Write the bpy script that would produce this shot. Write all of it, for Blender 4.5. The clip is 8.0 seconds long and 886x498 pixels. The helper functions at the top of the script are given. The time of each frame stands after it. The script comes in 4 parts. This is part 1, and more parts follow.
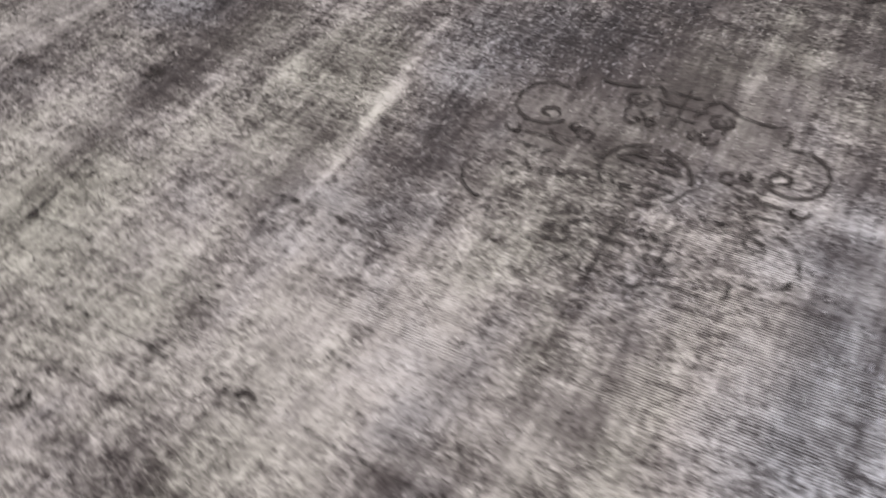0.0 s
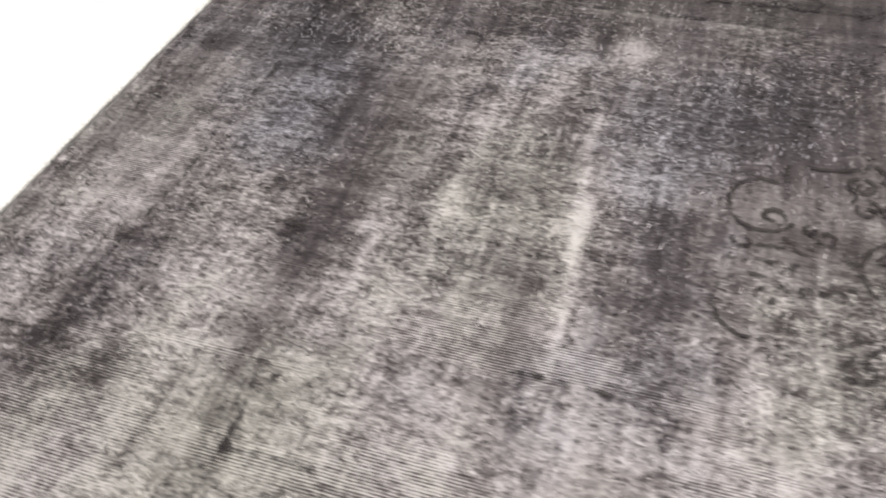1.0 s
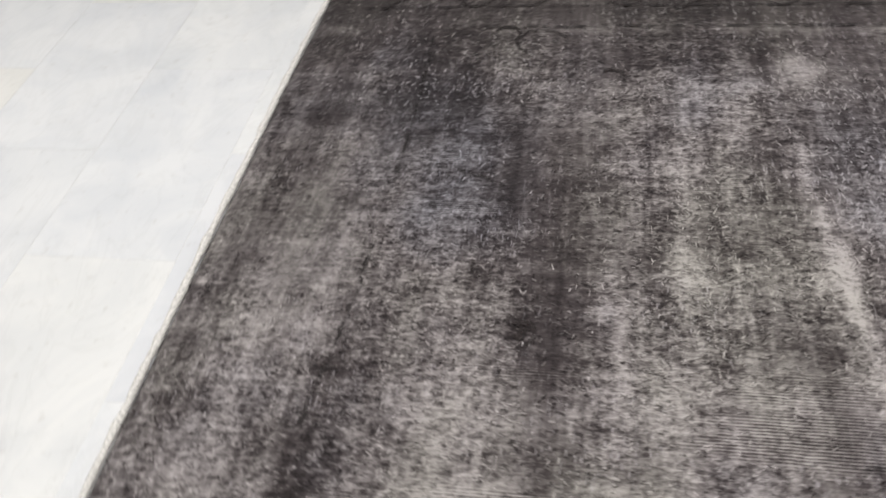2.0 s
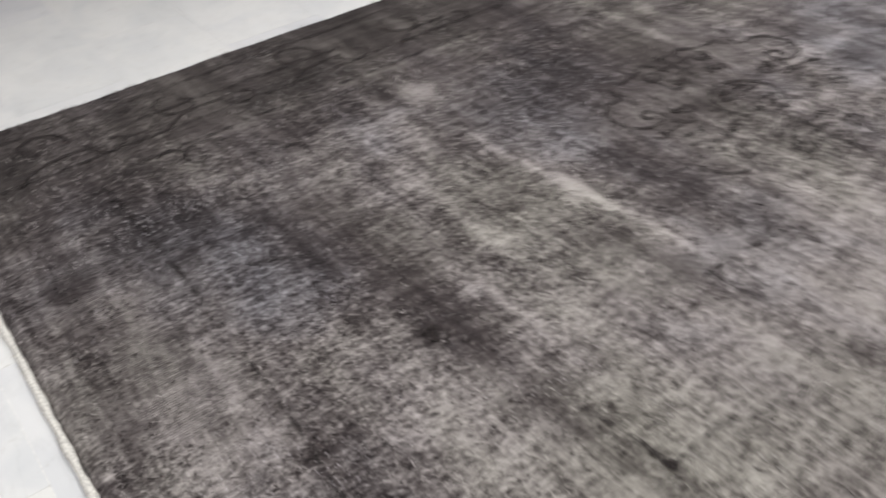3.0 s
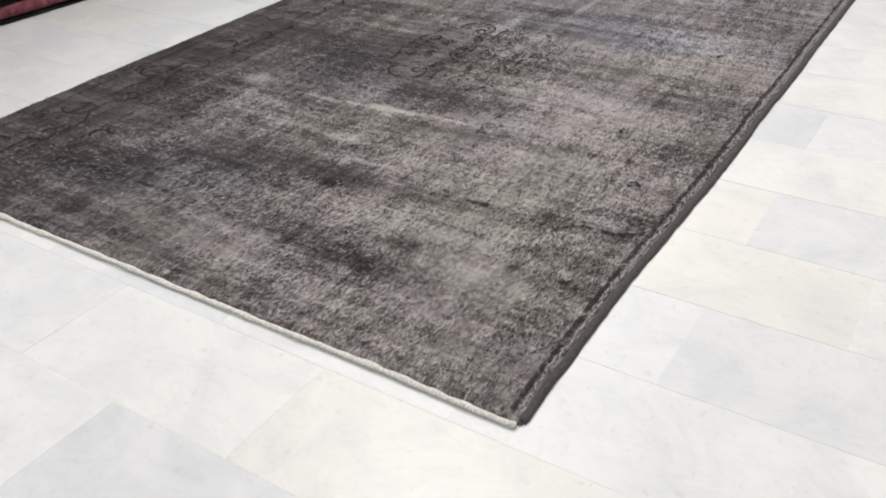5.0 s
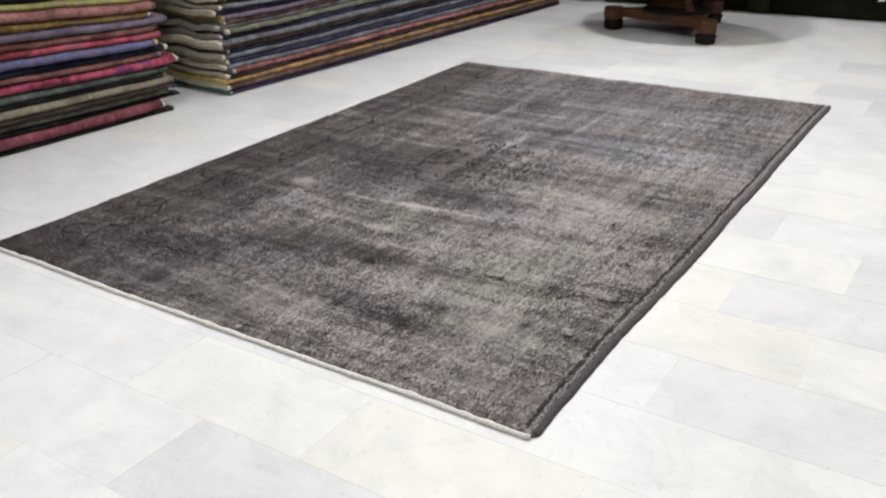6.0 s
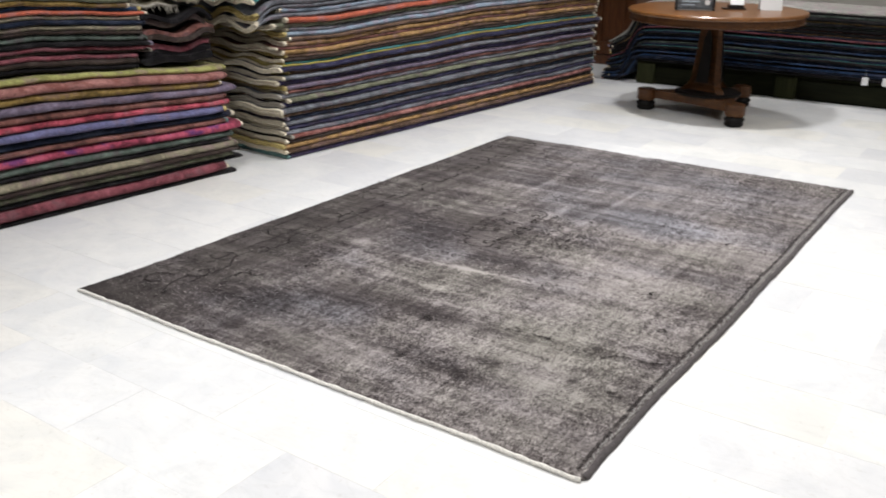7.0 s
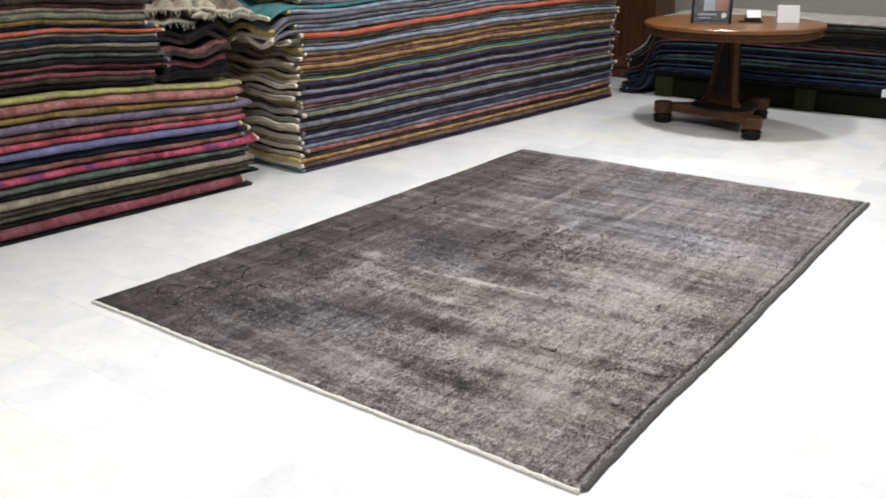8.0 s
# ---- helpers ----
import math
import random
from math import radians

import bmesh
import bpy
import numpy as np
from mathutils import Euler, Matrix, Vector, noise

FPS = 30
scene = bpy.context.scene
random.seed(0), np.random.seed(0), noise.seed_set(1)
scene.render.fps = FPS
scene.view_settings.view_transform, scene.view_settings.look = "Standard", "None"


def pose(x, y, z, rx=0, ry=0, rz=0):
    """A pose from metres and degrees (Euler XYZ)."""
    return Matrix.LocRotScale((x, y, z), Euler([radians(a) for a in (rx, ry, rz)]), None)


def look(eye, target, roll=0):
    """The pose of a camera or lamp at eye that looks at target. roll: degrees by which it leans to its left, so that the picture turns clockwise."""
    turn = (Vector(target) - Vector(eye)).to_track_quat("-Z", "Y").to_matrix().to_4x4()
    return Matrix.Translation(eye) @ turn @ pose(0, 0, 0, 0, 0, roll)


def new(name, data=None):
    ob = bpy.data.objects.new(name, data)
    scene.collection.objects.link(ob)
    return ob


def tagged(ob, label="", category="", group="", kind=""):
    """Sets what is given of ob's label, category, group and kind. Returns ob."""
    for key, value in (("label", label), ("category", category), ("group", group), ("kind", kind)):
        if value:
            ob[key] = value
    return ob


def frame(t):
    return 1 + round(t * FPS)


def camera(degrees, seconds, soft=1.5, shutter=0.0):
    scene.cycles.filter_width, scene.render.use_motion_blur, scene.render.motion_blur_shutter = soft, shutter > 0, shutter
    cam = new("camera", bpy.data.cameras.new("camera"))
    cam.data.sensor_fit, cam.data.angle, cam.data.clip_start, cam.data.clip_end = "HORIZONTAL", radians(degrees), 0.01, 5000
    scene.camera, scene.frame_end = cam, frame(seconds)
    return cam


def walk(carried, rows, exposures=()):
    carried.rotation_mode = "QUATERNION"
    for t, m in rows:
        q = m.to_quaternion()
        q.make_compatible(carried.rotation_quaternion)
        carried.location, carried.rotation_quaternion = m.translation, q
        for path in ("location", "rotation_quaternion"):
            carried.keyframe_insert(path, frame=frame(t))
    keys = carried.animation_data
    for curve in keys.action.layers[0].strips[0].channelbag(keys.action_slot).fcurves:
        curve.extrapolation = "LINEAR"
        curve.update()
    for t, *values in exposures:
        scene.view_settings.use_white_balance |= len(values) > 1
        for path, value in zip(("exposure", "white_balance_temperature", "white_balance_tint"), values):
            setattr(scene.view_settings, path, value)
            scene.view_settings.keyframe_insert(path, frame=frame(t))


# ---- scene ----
cam = camera(53.0, 8.0, soft=1.75, shutter=0.42)
PATH = [
    (0, (2.299, 1.811, 1.058), (1.075, 1.13, -0.369), -1.4),
    (0.5, (2.21, 1.494, 1.069), (0.972, 0.86, -0.369), -5.9),
    (1, (2.188, 1.203, 1.056), (0.863, 0.675, -0.346), -4.5),
    (1.5, (2.141, 0.909, 1.106), (0.815, 0.44, -0.316), -4.4),
    (1.7, (2.095, 0.827, 1.052), (0.761, 0.319, -0.348), -6.9),
    (2.8, (2.063, 0.079, 1.001), (0.679, 0.742, -0.282), -4.8),
    (3, (2.121, -0.034, 1.029), (0.825, 0.853, -0.209), -4.3),
    (3.5, (2.303, -0.26, 1.043), (1.187, 0.937, -0.106), -3.2),
    (4, (2.442, -0.511, 1.088), (1.439, 0.786, -0.057), -3.4),
    (4.5, (2.534, -0.806, 1.112), (1.567, 0.551, 0.005), -3.2),
    (4.7, (2.582, -0.913, 1.131), (1.661, 0.473, 0.021), -2.3),
    (5.8, (2.834, -1.405, 1.225), (1.815, 0.062, 0.325), -2.0),
    (6, (2.857, -1.497, 1.242), (1.855, 0.02, 0.409), -1.4),
    (6.5, (2.877, -1.718, 1.283), (1.886, -0.16, 0.515), -1.2),
    (7, (2.893, -1.779, 1.341), (1.828, -0.237, 0.641), 0.4),
    (7.5, (2.927, -1.767, 1.339), (1.781, -0.281, 0.646), -0.2),
    (8, (2.96, -1.757, 1.342), (1.842, -0.24, 0.672), -0.2),
]
EXPOSURES = [(0.0, 0.25), (0.5, 0.38), (1.0, 0.45), (1.5, 0.12), (1.7, -0.02), (2.8, -0.2), (3.0, -0.17), (3.5, 0.25), (4.0, 0.08), (4.5, -0.15), (6.0, -0.05), (6.5, 0.05), (7.0, 0.2), (8.0, 0.28)]
walk(cam, [(t, look(eye, target, roll)) for t, eye, target, roll in PATH], EXPOSURES)

# ---- light: a closed shop lit by ceiling downlights ----
world = bpy.data.worlds.new("world")
world.use_nodes = True
world.node_tree.nodes["Background"].inputs[0].default_value = (0.8, 0.85, 0.9, 1)
world.node_tree.nodes["Background"].inputs[1].default_value = 0.05
scene.world = world
CEILING = 3.0
LAMP_WATTS = 40
for lx, side in ((0.75, 1.15), (3.6, 0.85)):
    for ly, dim in ((-3.2, 0.55), (-0.8, 0.60), (1.5, 0.90), (3.6, 0.72), (5.7, 0.34)):
        data = bpy.data.lights.new("downlight", "AREA")
        data.shape, data.size, data.spread, data.energy, data.color = "DISK", 0.24 if ly > 3 else 0.5, radians(130), LAMP_WATTS * side * dim, (0.99, 0.982, 0.986) if lx < 2 else (1.0, 0.975, 0.95)
        lamp = new("downlight", data)
        lamp.location = (lx, ly, CEILING - 0.03)


# ---- material helpers ----
def material(name):
    m = bpy.data.materials.new(name)
    m.use_nodes = True
    return m, m.node_tree, m.node_tree.nodes["Principled BSDF"]


def node(tree, kind, **sockets):
    n = tree.nodes.new(kind)
    for key, value in sockets.items():
        n.inputs[int(key[1:]) if key[1:].isdigit() else key.replace("_", " ")].default_value = value
    return n


def math_node(tree, op, a, b):
    n = tree.nodes.new("ShaderNodeMath")
    n.operation = op
    for i, v in enumerate((a, b)):
        if isinstance(v, (int, float)):
            n.inputs[i].default_value = v
        else:
            tree.links.new(v, n.inputs[i])
    return n.outputs[0]


def noise_node(tree, coords, stretch, scale, detail=4.0, rough=0.55, distort=0.0):
    mapping = tree.nodes.new("ShaderNodeMapping")
    mapping.inputs["Scale"].default_value = stretch
    tree.links.new(coords, mapping.inputs[0])
    n = node(tree, "ShaderNodeTexNoise", Scale=scale, Detail=detail, Roughness=rough, Distortion=distort)
    tree.links.new(mapping.outputs[0], n.inputs["Vector"])
    return n.outputs["Fac"]


def ramp_node(tree, fac, stops):
    n = tree.nodes.new("ShaderNodeValToRGB")
    ramp = n.color_ramp
    while len(ramp.elements) < len(stops):
        ramp.elements.new(0.5)
    for e, (at, colour) in zip(ramp.elements, stops):
        e.position, e.color = at, (*colour, 1)
    tree.links.new(fac, n.inputs[0])
    return n.outputs[0]


def mix_node(tree, fac, a, b, blend="MIX"):
    n = tree.nodes.new("ShaderNodeMix")
    n.data_type, n.blend_type = "RGBA", blend
    for i, v in ((0, fac), (6, a), (7, b)):
        if isinstance(v, (int, float)):
            n.inputs[i].default_value = v
        elif isinstance(v, tuple):
            n.inputs[i].default_value = (*v, 1)
        else:
            tree.links.new(v, n.inputs[i])
    return n.outputs[2]


def bump_node(tree, bsdf, height, strength, distance):
    n = node(tree, "ShaderNodeBump", Strength=strength, Distance=distance)
    tree.links.new(height, n.inputs["Height"])
    tree.links.new(n.outputs[0], bsdf.inputs["Normal"])


def obj_coords(tree):
    return tree.nodes.new("ShaderNodeTexCoord").outputs["Object"]


def world_coords(tree):
    return tree.nodes.new("ShaderNodeNewGeometry").outputs["Position"]


def wool(name, colour, mottle=0.5, accent=None, scale=1.0):
    """Overdyed woven wool: mottled dye, worn flecks, soft nap."""
    mottle = min(0.9, 1.15 * mottle)
    m, tree, bsdf = material(name)
    c = obj_coords(tree)
    rnd = tree.nodes.new("ShaderNodeObjectInfo").outputs["Random"]
    shift = tree.nodes.new("ShaderNodeVectorMath")
    tree.links.new(c, shift.inputs[0])
    comb = tree.nodes.new("ShaderNodeCombineXYZ")
    for i in range(3):
        tree.links.new(math_node(tree, "MULTIPLY", rnd, 31.0 + 7 * i), comb.inputs[i])
    tree.links.new(comb.outputs[0], shift.inputs[1])
    c = shift.outputs[0]
    big = noise_node(tree, c, (1, 1, 0.6), 7 * scale, 3)
    fine = noise_node(tree, c, (1, 1, 1), 120, 4, 0.7)
    mid = noise_node(tree, c, (1, 1, 1), 24, 4, 0.7, 0.8)
    dark = tuple(v * (1 - 0.85 * mottle) for v in colour)
    light = tuple(min(1, v * (1 + 0.7 * mottle) + 0.035 * mottle) for v in colour)
    blend = math_node(tree, "ADD", math_node(tree, "MULTIPLY", big, 0.5), math_node(tree, "MULTIPLY", mid, 0.5))
    col = ramp_node(tree, blend, [(0.40, dark), (0.50, colour), (0.60, light)])
    grey = sum(colour) / 3
    patch = ramp_node(tree, noise_node(tree, c, (1, 1, 1), 13, 3), [(0.52, (0, 0, 0)), (0.62, (0.75, 0.75, 0.75))])
    col = mix_node(tree, patch, col, accent or (0.6 * grey + 0.5 * colour[0], 0.55 * grey + 0.3 * colour[1], 0.55 * grey + 0.4 * colour[2]))
    worn = ramp_node(tree, fine, [(0.36, (0.5, 0.5, 0.5)), (0.64, (1.25, 1.25, 1.25))])
    col = mix_node(tree, 0.7, col, worn, "MULTIPLY")
    tree.links.new(col, bsdf.inputs["Base Color"])
    bsdf.inputs["Roughness"].default_value = 0.95
    bsdf.inputs["Specular IOR Level"].default_value = 0.15
    bsdf.inputs["Sheen Weight"].default_value = 0.05
    bump_node(tree, bsdf, fine, 0.6, 0.005)
    return m


def varnished_wood(name, dark, light, rough=0.25, stretch=(1, 12, 12), coat=0.3, gloss=0.5):
    m, tree, bsdf = material(name)
    c = obj_coords(tree)
    grain = noise_node(tree, c, stretch, 4.0, 6, 0.6, 0.6)
    blotch = noise_node(tree, c, (1, 1, 1), 5, 2)
    col = ramp_node(tree, grain, [(0.3, dark), (0.7, light)])
    col = mix_node(tree, 0.5, col, ramp_node(tree, blotch, [(0.3, (0.55, 0.5, 0.5)), (0.7, (1.1, 1.1, 1.1))]), "MULTIPLY")
    tree.links.new(col, bsdf.inputs["Base Color"])
    bsdf.inputs["Roughness"].default_value = rough
    bsdf.inputs["Specular IOR Level"].default_value = gloss
    bsdf.inputs["Coat Weight"].default_value = coat
    bsdf.inputs["Coat Roughness"].default_value = 0.12
    bump_node(tree, bsdf, grain, 0.15, 0.002)
    return m


def plain(name, colour, rough=0.6, grain=60, amount=0.25, bump=0.1, metal=0.0):
    m, tree, bsdf = material(name)
    c = world_coords(tree)
    fine = noise_node(tree, c, (1, 1, 1), grain, 4)
    lo, hi = tuple(v * (1 - amount) for v in colour), tuple(min(1, v * (1 + amount)) for v in colour)
    tree.links.new(ramp_node(tree, fine, [(0.3, lo), (0.7, hi)]), bsdf.inputs["Base Color"])
    bsdf.inputs["Roughness"].default_value = rough
    bsdf.inputs["Metallic"].default_value = metal
    bump_node(tree, bsdf, fine, bump, 0.002)
    return m


# ---- geometry helpers ----
def mesh_of(name, verts, faces, mat, smooth=True):
    me = bpy.data.meshes.new(name)
    me.from_pydata([tuple(v) for v in verts], [], faces)
    me.materials.append(mat)
    for p in me.polygons:
        p.use_smooth = smooth
    me.update()
    return me


def part(name, bm, mat, parent=None, label="", smooth=False):
    """Links a bmesh as one mesh object under a thing or a part."""
    bmesh.ops.recalc_face_normals(bm, faces=bm.faces)
    me = bpy.data.meshes.new(name)
    bm.to_mesh(me)
    bm.free()
    me.materials.append(mat)
    for p in me.polygons:
        p.use_smooth = smooth
    ob = new(name, me)
    ob.parent = parent
    return tagged(ob, label)


def box_bm(lo, hi, bevel=0.0, bm=None):
    bm = bm or bmesh.new()
    made = bmesh.ops.create_cube(bm, size=1)["verts"]
    for v in made:
        for i in range(3):
            v.co[i] = lo[i] if v.co[i] < 0 else hi[i]
    if bevel:
        edges = list({e for v in made for e in v.link_edges})
        bmesh.ops.bevel(bm, geom=edges, offset=bevel, segments=2, affect="EDGES")
    return bm


def lathe_bm(profile, n=48, centre=(0, 0)):
    """A turned body from (radius, height) pairs, from bottom to top."""
    bm = bmesh.new()
    rings = []
    for r, z in profile:
        rings.append([bm.verts.new((centre[0] + r * math.cos(2 * math.pi * i / n), centre[1] + r * math.sin(2 * math.pi * i / n), z)) for i in range(n)])
    for a, b in zip(rings, rings[1:]):
        for i in range(n):
            bm.faces.new((a[i], a[(i + 1) % n], b[(i + 1) % n], b[i]))
    bm.faces.new(rings[0][::-1])
    bm.faces.new(rings[-1])
    return bm


def n2(x, y=0.0, z=0.0):
    return noise.noise(Vector((x, y, z)))


def sweep(points, radius, sides=6, flat=1.0, uneven=0.0):
    """Verts and faces of a cord along points; flat squeezes it in height."""
    verts, faces = [], []
    for i, p in enumerate(points):
        a, b = points[max(i - 1, 0)], points[min(i + 1, len(points) - 1)]
        d = (Vector(b) - Vector(a)).normalized()
        side = d.cross(Vector((0, 0, 1)))
        side = side.normalized() if side.length > 1e-4 else Vector((1, 0, 0))
        up = side.cross(d)
        r = radius * (1 + uneven * (n2(p[0] * 28, p[1] * 28, 3.0) + 0.6 * n2(p[0] * 90, p[1] * 90, 8.0)))
        for k in range(sides):
            w = 2 * math.pi * k / sides
            verts.append(Vector(p) + side * (r * math.cos(w)) + up * (r * flat * math.sin(w)))
    for i in range(len(points) - 1):
        for k in range(sides):
            k2 = (k + 1) % sides
            faces.append((i * sides + k, i * sides + k2, (i + 1) * sides + k2, (i + 1) * sides + k))
    last = (len(points) - 1) * sides
    faces += [tuple(range(sides))[::-1], tuple(last + k for k in range(sides))]
    return verts, faces


def empty(name, at=(0, 0, 0), turn=0.0):
    ob = new(name)
    ob.matrix_basis = pose(*at, 0, 0, turn)
    return ob


# ---- materials ----
def marble():
    m, tree, bsdf = material("pale marble")
    c = world_coords(tree)
    rnd = tree.nodes.new("ShaderNodeObjectInfo").outputs["Random"]
    isl = tree.nodes.new("ShaderNodeNewGeometry").outputs["Random Per Island"]
    pick = math_node(tree, "FRACT", math_node(tree, "ADD", rnd, isl), 0.0)
    tone = ramp_node(tree, pick, [(0.0, (0.585, 0.590, 0.605)), (0.22, (0.625, 0.63, 0.645)), (0.34, (0.655, 0.66, 0.668)), (0.8, (0.672, 0.675, 0.672)), (0.92, (0.668, 0.662, 0.635))])
    comb = tree.nodes.new("ShaderNodeCombineXYZ")
    tree.links.new(math_node(tree, "MULTIPLY", pick, 40.0), comb.inputs[2])
    shift = tree.nodes.new("ShaderNodeVectorMath")
    tree.links.new(c, shift.inputs[0])
    tree.links.new(comb.outputs[0], shift.inputs[1])
    cloud = noise_node(tree, shift.outputs[0], (1, 1, 1), 4.5, 5, 0.6, 1.2)
    vein = noise_node(tree, shift.outputs[0], (1, 2.2, 1), 3.0, 6, 0.6, 2.4)
    spots = noise_node(tree, c, (1, 1, 1), 38, 3, 0.6)
    col = mix_node(tree, 0.8, tone, ramp_node(tree, cloud, [(0.3, (0.86, 0.87, 0.88)), (0.6, (1.03, 1.02, 1.0))]), "MULTIPLY")
    col = mix_node(tree, 0.3, col, ramp_node(tree, vein, [(0.46, (1, 1, 1)), (0.5, (0.86, 0.86, 0.85)), (0.54, (1, 1, 1))]), "MULTIPLY")
    col = mix_node(tree, 0.45, col, ramp_node(tree, spots, [(0.28, (0.76, 0.735, 0.70)), (0.39, (1, 1, 1))]), "MULTIPLY")
    tree.links.new(col, bsdf.inputs["Base Color"])
    rough = ramp_node(tree, cloud, [(0.3, (0.32, 0.32, 0.32)), (0.7, (0.45, 0.45, 0.45))])
    tree.links.new(rough, bsdf.inputs["Roughness"])
    bump_node(tree, bsdf, cloud, 0.04, 0.01)
    return m


def pile(strands=False):
    """Grey overdyed pile: dark wool worn down to pale warp."""
    m, tree, bsdf = material("loose pile strands" if strands else "worn grey pile")
    c = obj_coords(tree)
    wear = tree.nodes.new("ShaderNodeAttribute")
    wear.attribute_name = "wear"
    streak = noise_node(tree, c, (1.6, 13, 1), 1.0, 5, 0.6, 0.3)
    cross = noise_node(tree, c, (15, 1.8, 1), 1.0, 4, 0.55, 0.2)
    band = noise_node(tree, c, (0.9, 5.0, 1), 1.0, 2, 0.5, 0.2)
    weft = noise_node(tree, c, (9, 75, 1), 1.0, 3, 0.6, 0.25)
    warp = noise_node(tree, c, (85, 10, 1), 1.0, 3, 0.6, 0.25)
    clump = noise_node(tree, c, (1.3, 0.9, 1), 34, 4, 0.7, 0.6)
    tuft = noise_node(tree, c, (1.7, 0.8, 1), 95, 3, 0.65, 0.4)
    f = wear.outputs["Fac"]
    deep = tree.nodes.new("ShaderNodeAttribute")
    deep.attribute_name = "tufted"
    deep = deep.outputs["Fac"]
    for tex, amount in ((streak, 0.74), (band, 0.28), (cross, 0.50), (weft, 0.44)):
        f = math_node(tree, "ADD", f, math_node(tree, "MULTIPLY", math_node(tree, "SUBTRACT", tex, 0.5), amount))
    for tex, amount in ((warp, 0.46), (clump, 1.0), (tuft, 1.15)):
        f = math_node(tree, "ADD", f, math_node(tree, "MULTIPLY", math_node(tree, "MULTIPLY", math_node(tree, "SUBTRACT", tex, 0.5), amount), deep))
    if strands:
        isl = tree.nodes.new("ShaderNodeNewGeometry").outputs["Random Per Island"]
        f = math_node(tree, "ADD", f, math_node(tree, "MULTIPLY", math_node(tree, "SUBTRACT", isl, 0.46), 0.52))
    wave = tree.nodes.new("ShaderNodeTexWave")
    wave.wave_type, wave.bands_direction = "BANDS", "X"
    wave.inputs["Scale"].default_value = 62.0
    wave.inputs["Distortion"].default_value = 0.6
    wave.inputs["Detail Scale"].default_value = 3.0
    tree.links.new(c, wave.inputs["Vector"])
    bare = tree.nodes.new("ShaderNodeAttribute")
    bare.attribute_name = "bare"
    bare = bare.outputs["Fac"]
    lines = math_node(tree, "MULTIPLY", math_node(tree, "SUBTRACT", wave.outputs["Fac"], 0.5), bare)
    f = math_node(tree, "ADD", f, math_node(tree, "MULTIPLY", lines, 0.44))
    f = math_node(tree, "ADD", math_node(tree, "MULTIPLY", math_node(tree, "SUBTRACT", f, 0.47), 1.16), 0.462)
    col = ramp_node(tree, f, [(0.05, (0.019, 0.0155, 0.0155)), (0.30, (0.051, 0.0443, 0.0440)), (0.53, (0.132, 0.1240, 0.1205)), (0.80, (0.270, 0.260, 0.252)), (1.0, (0.37, 0.36, 0.35))])
    knots = noise_node(tree, c, (0.45, 2.0, 1), 130, 2, 0.5)
    knots = math_node(tree, "MULTIPLY", ramp_node(tree, knots, [(0.62, (0, 0, 0)), (0.68, (1, 1, 1))]), ramp_node(tree, noise_node(tree, c, (1.2, 1, 1), 3.4, 3), [(0.46, (0, 0, 0)), (0.62, (0.6, 0.6, 0.6))]))
    col = mix_node(tree, knots, col, (0.40, 0.39, 0.40))
    hue = noise_node(tree, c, (1, 1.6, 1), 2.4, 4, 0.55)
    cast = tree.nodes.new("ShaderNodeAttribute")
    cast.attribute_name = "cast"
    hue = math_node(tree, "ADD", math_node(tree, "ADD", math_node(tree, "MULTIPLY", hue, 0.5), 0.25), cast.outputs["Fac"])
    tint = ramp_node(tree, hue, [(0.34, (1.02, 0.995, 0.92)), (0.44, (1.03, 0.99, 0.945)), (0.52, (1.035, 0.97, 0.975)), (0.60, (0.99, 0.955, 1.01)), (0.72, (0.95, 0.965, 1.08))])
    col = mix_node(tree, 1.0, col, tint, "MULTIPLY")
    tree.links.new(col, bsdf.inputs["Base Color"])
    bsdf.inputs["Roughness"].default_value = 0.9
    bsdf.inputs["Specular IOR Level"].default_value = 0.2
    bsdf.inputs["Sheen Weight"].default_value = 0.06
    bsdf.inputs["Sheen Roughness"].default_value = 0.5
    height = math_node(tree, "ADD", math_node(tree, "MULTIPLY", tuft, 0.7), math_node(tree, "ADD", math_node(tree, "MULTIPLY", clump, 0.6), math_node(tree, "MULTIPLY", lines, 0.25)))
    bump_node(tree, bsdf, height, 0.8, 0.008)
    return m


def worn_line(name, colour, lo=0.46, hi=0.62):
    """Dark outline wool, broken where it has worn away."""
    m, tree, bsdf = material(name)
    c = obj_coords(tree)
    gaps = ramp_node(tree, noise_node(tree, c, (1, 1, 1), 38, 5, 0.75), [(lo, (0, 0, 0)), (hi, (0.8, 0.8, 0.8))])
    tree.links.new(gaps, bsdf.inputs["Alpha"])
    fine = noise_node(tree, c, (1, 1, 1), 160, 3)
    tree.links.new(ramp_node(tree, fine, [(0.3, tuple(v * 0.5 for v in colour)), (0.7, colour)]), bsdf.inputs["Base Color"])
    bsdf.inputs["Roughness"].default_value = 0.95
    bump_node(tree, bsdf, fine, 0.6, 0.003)
    return m


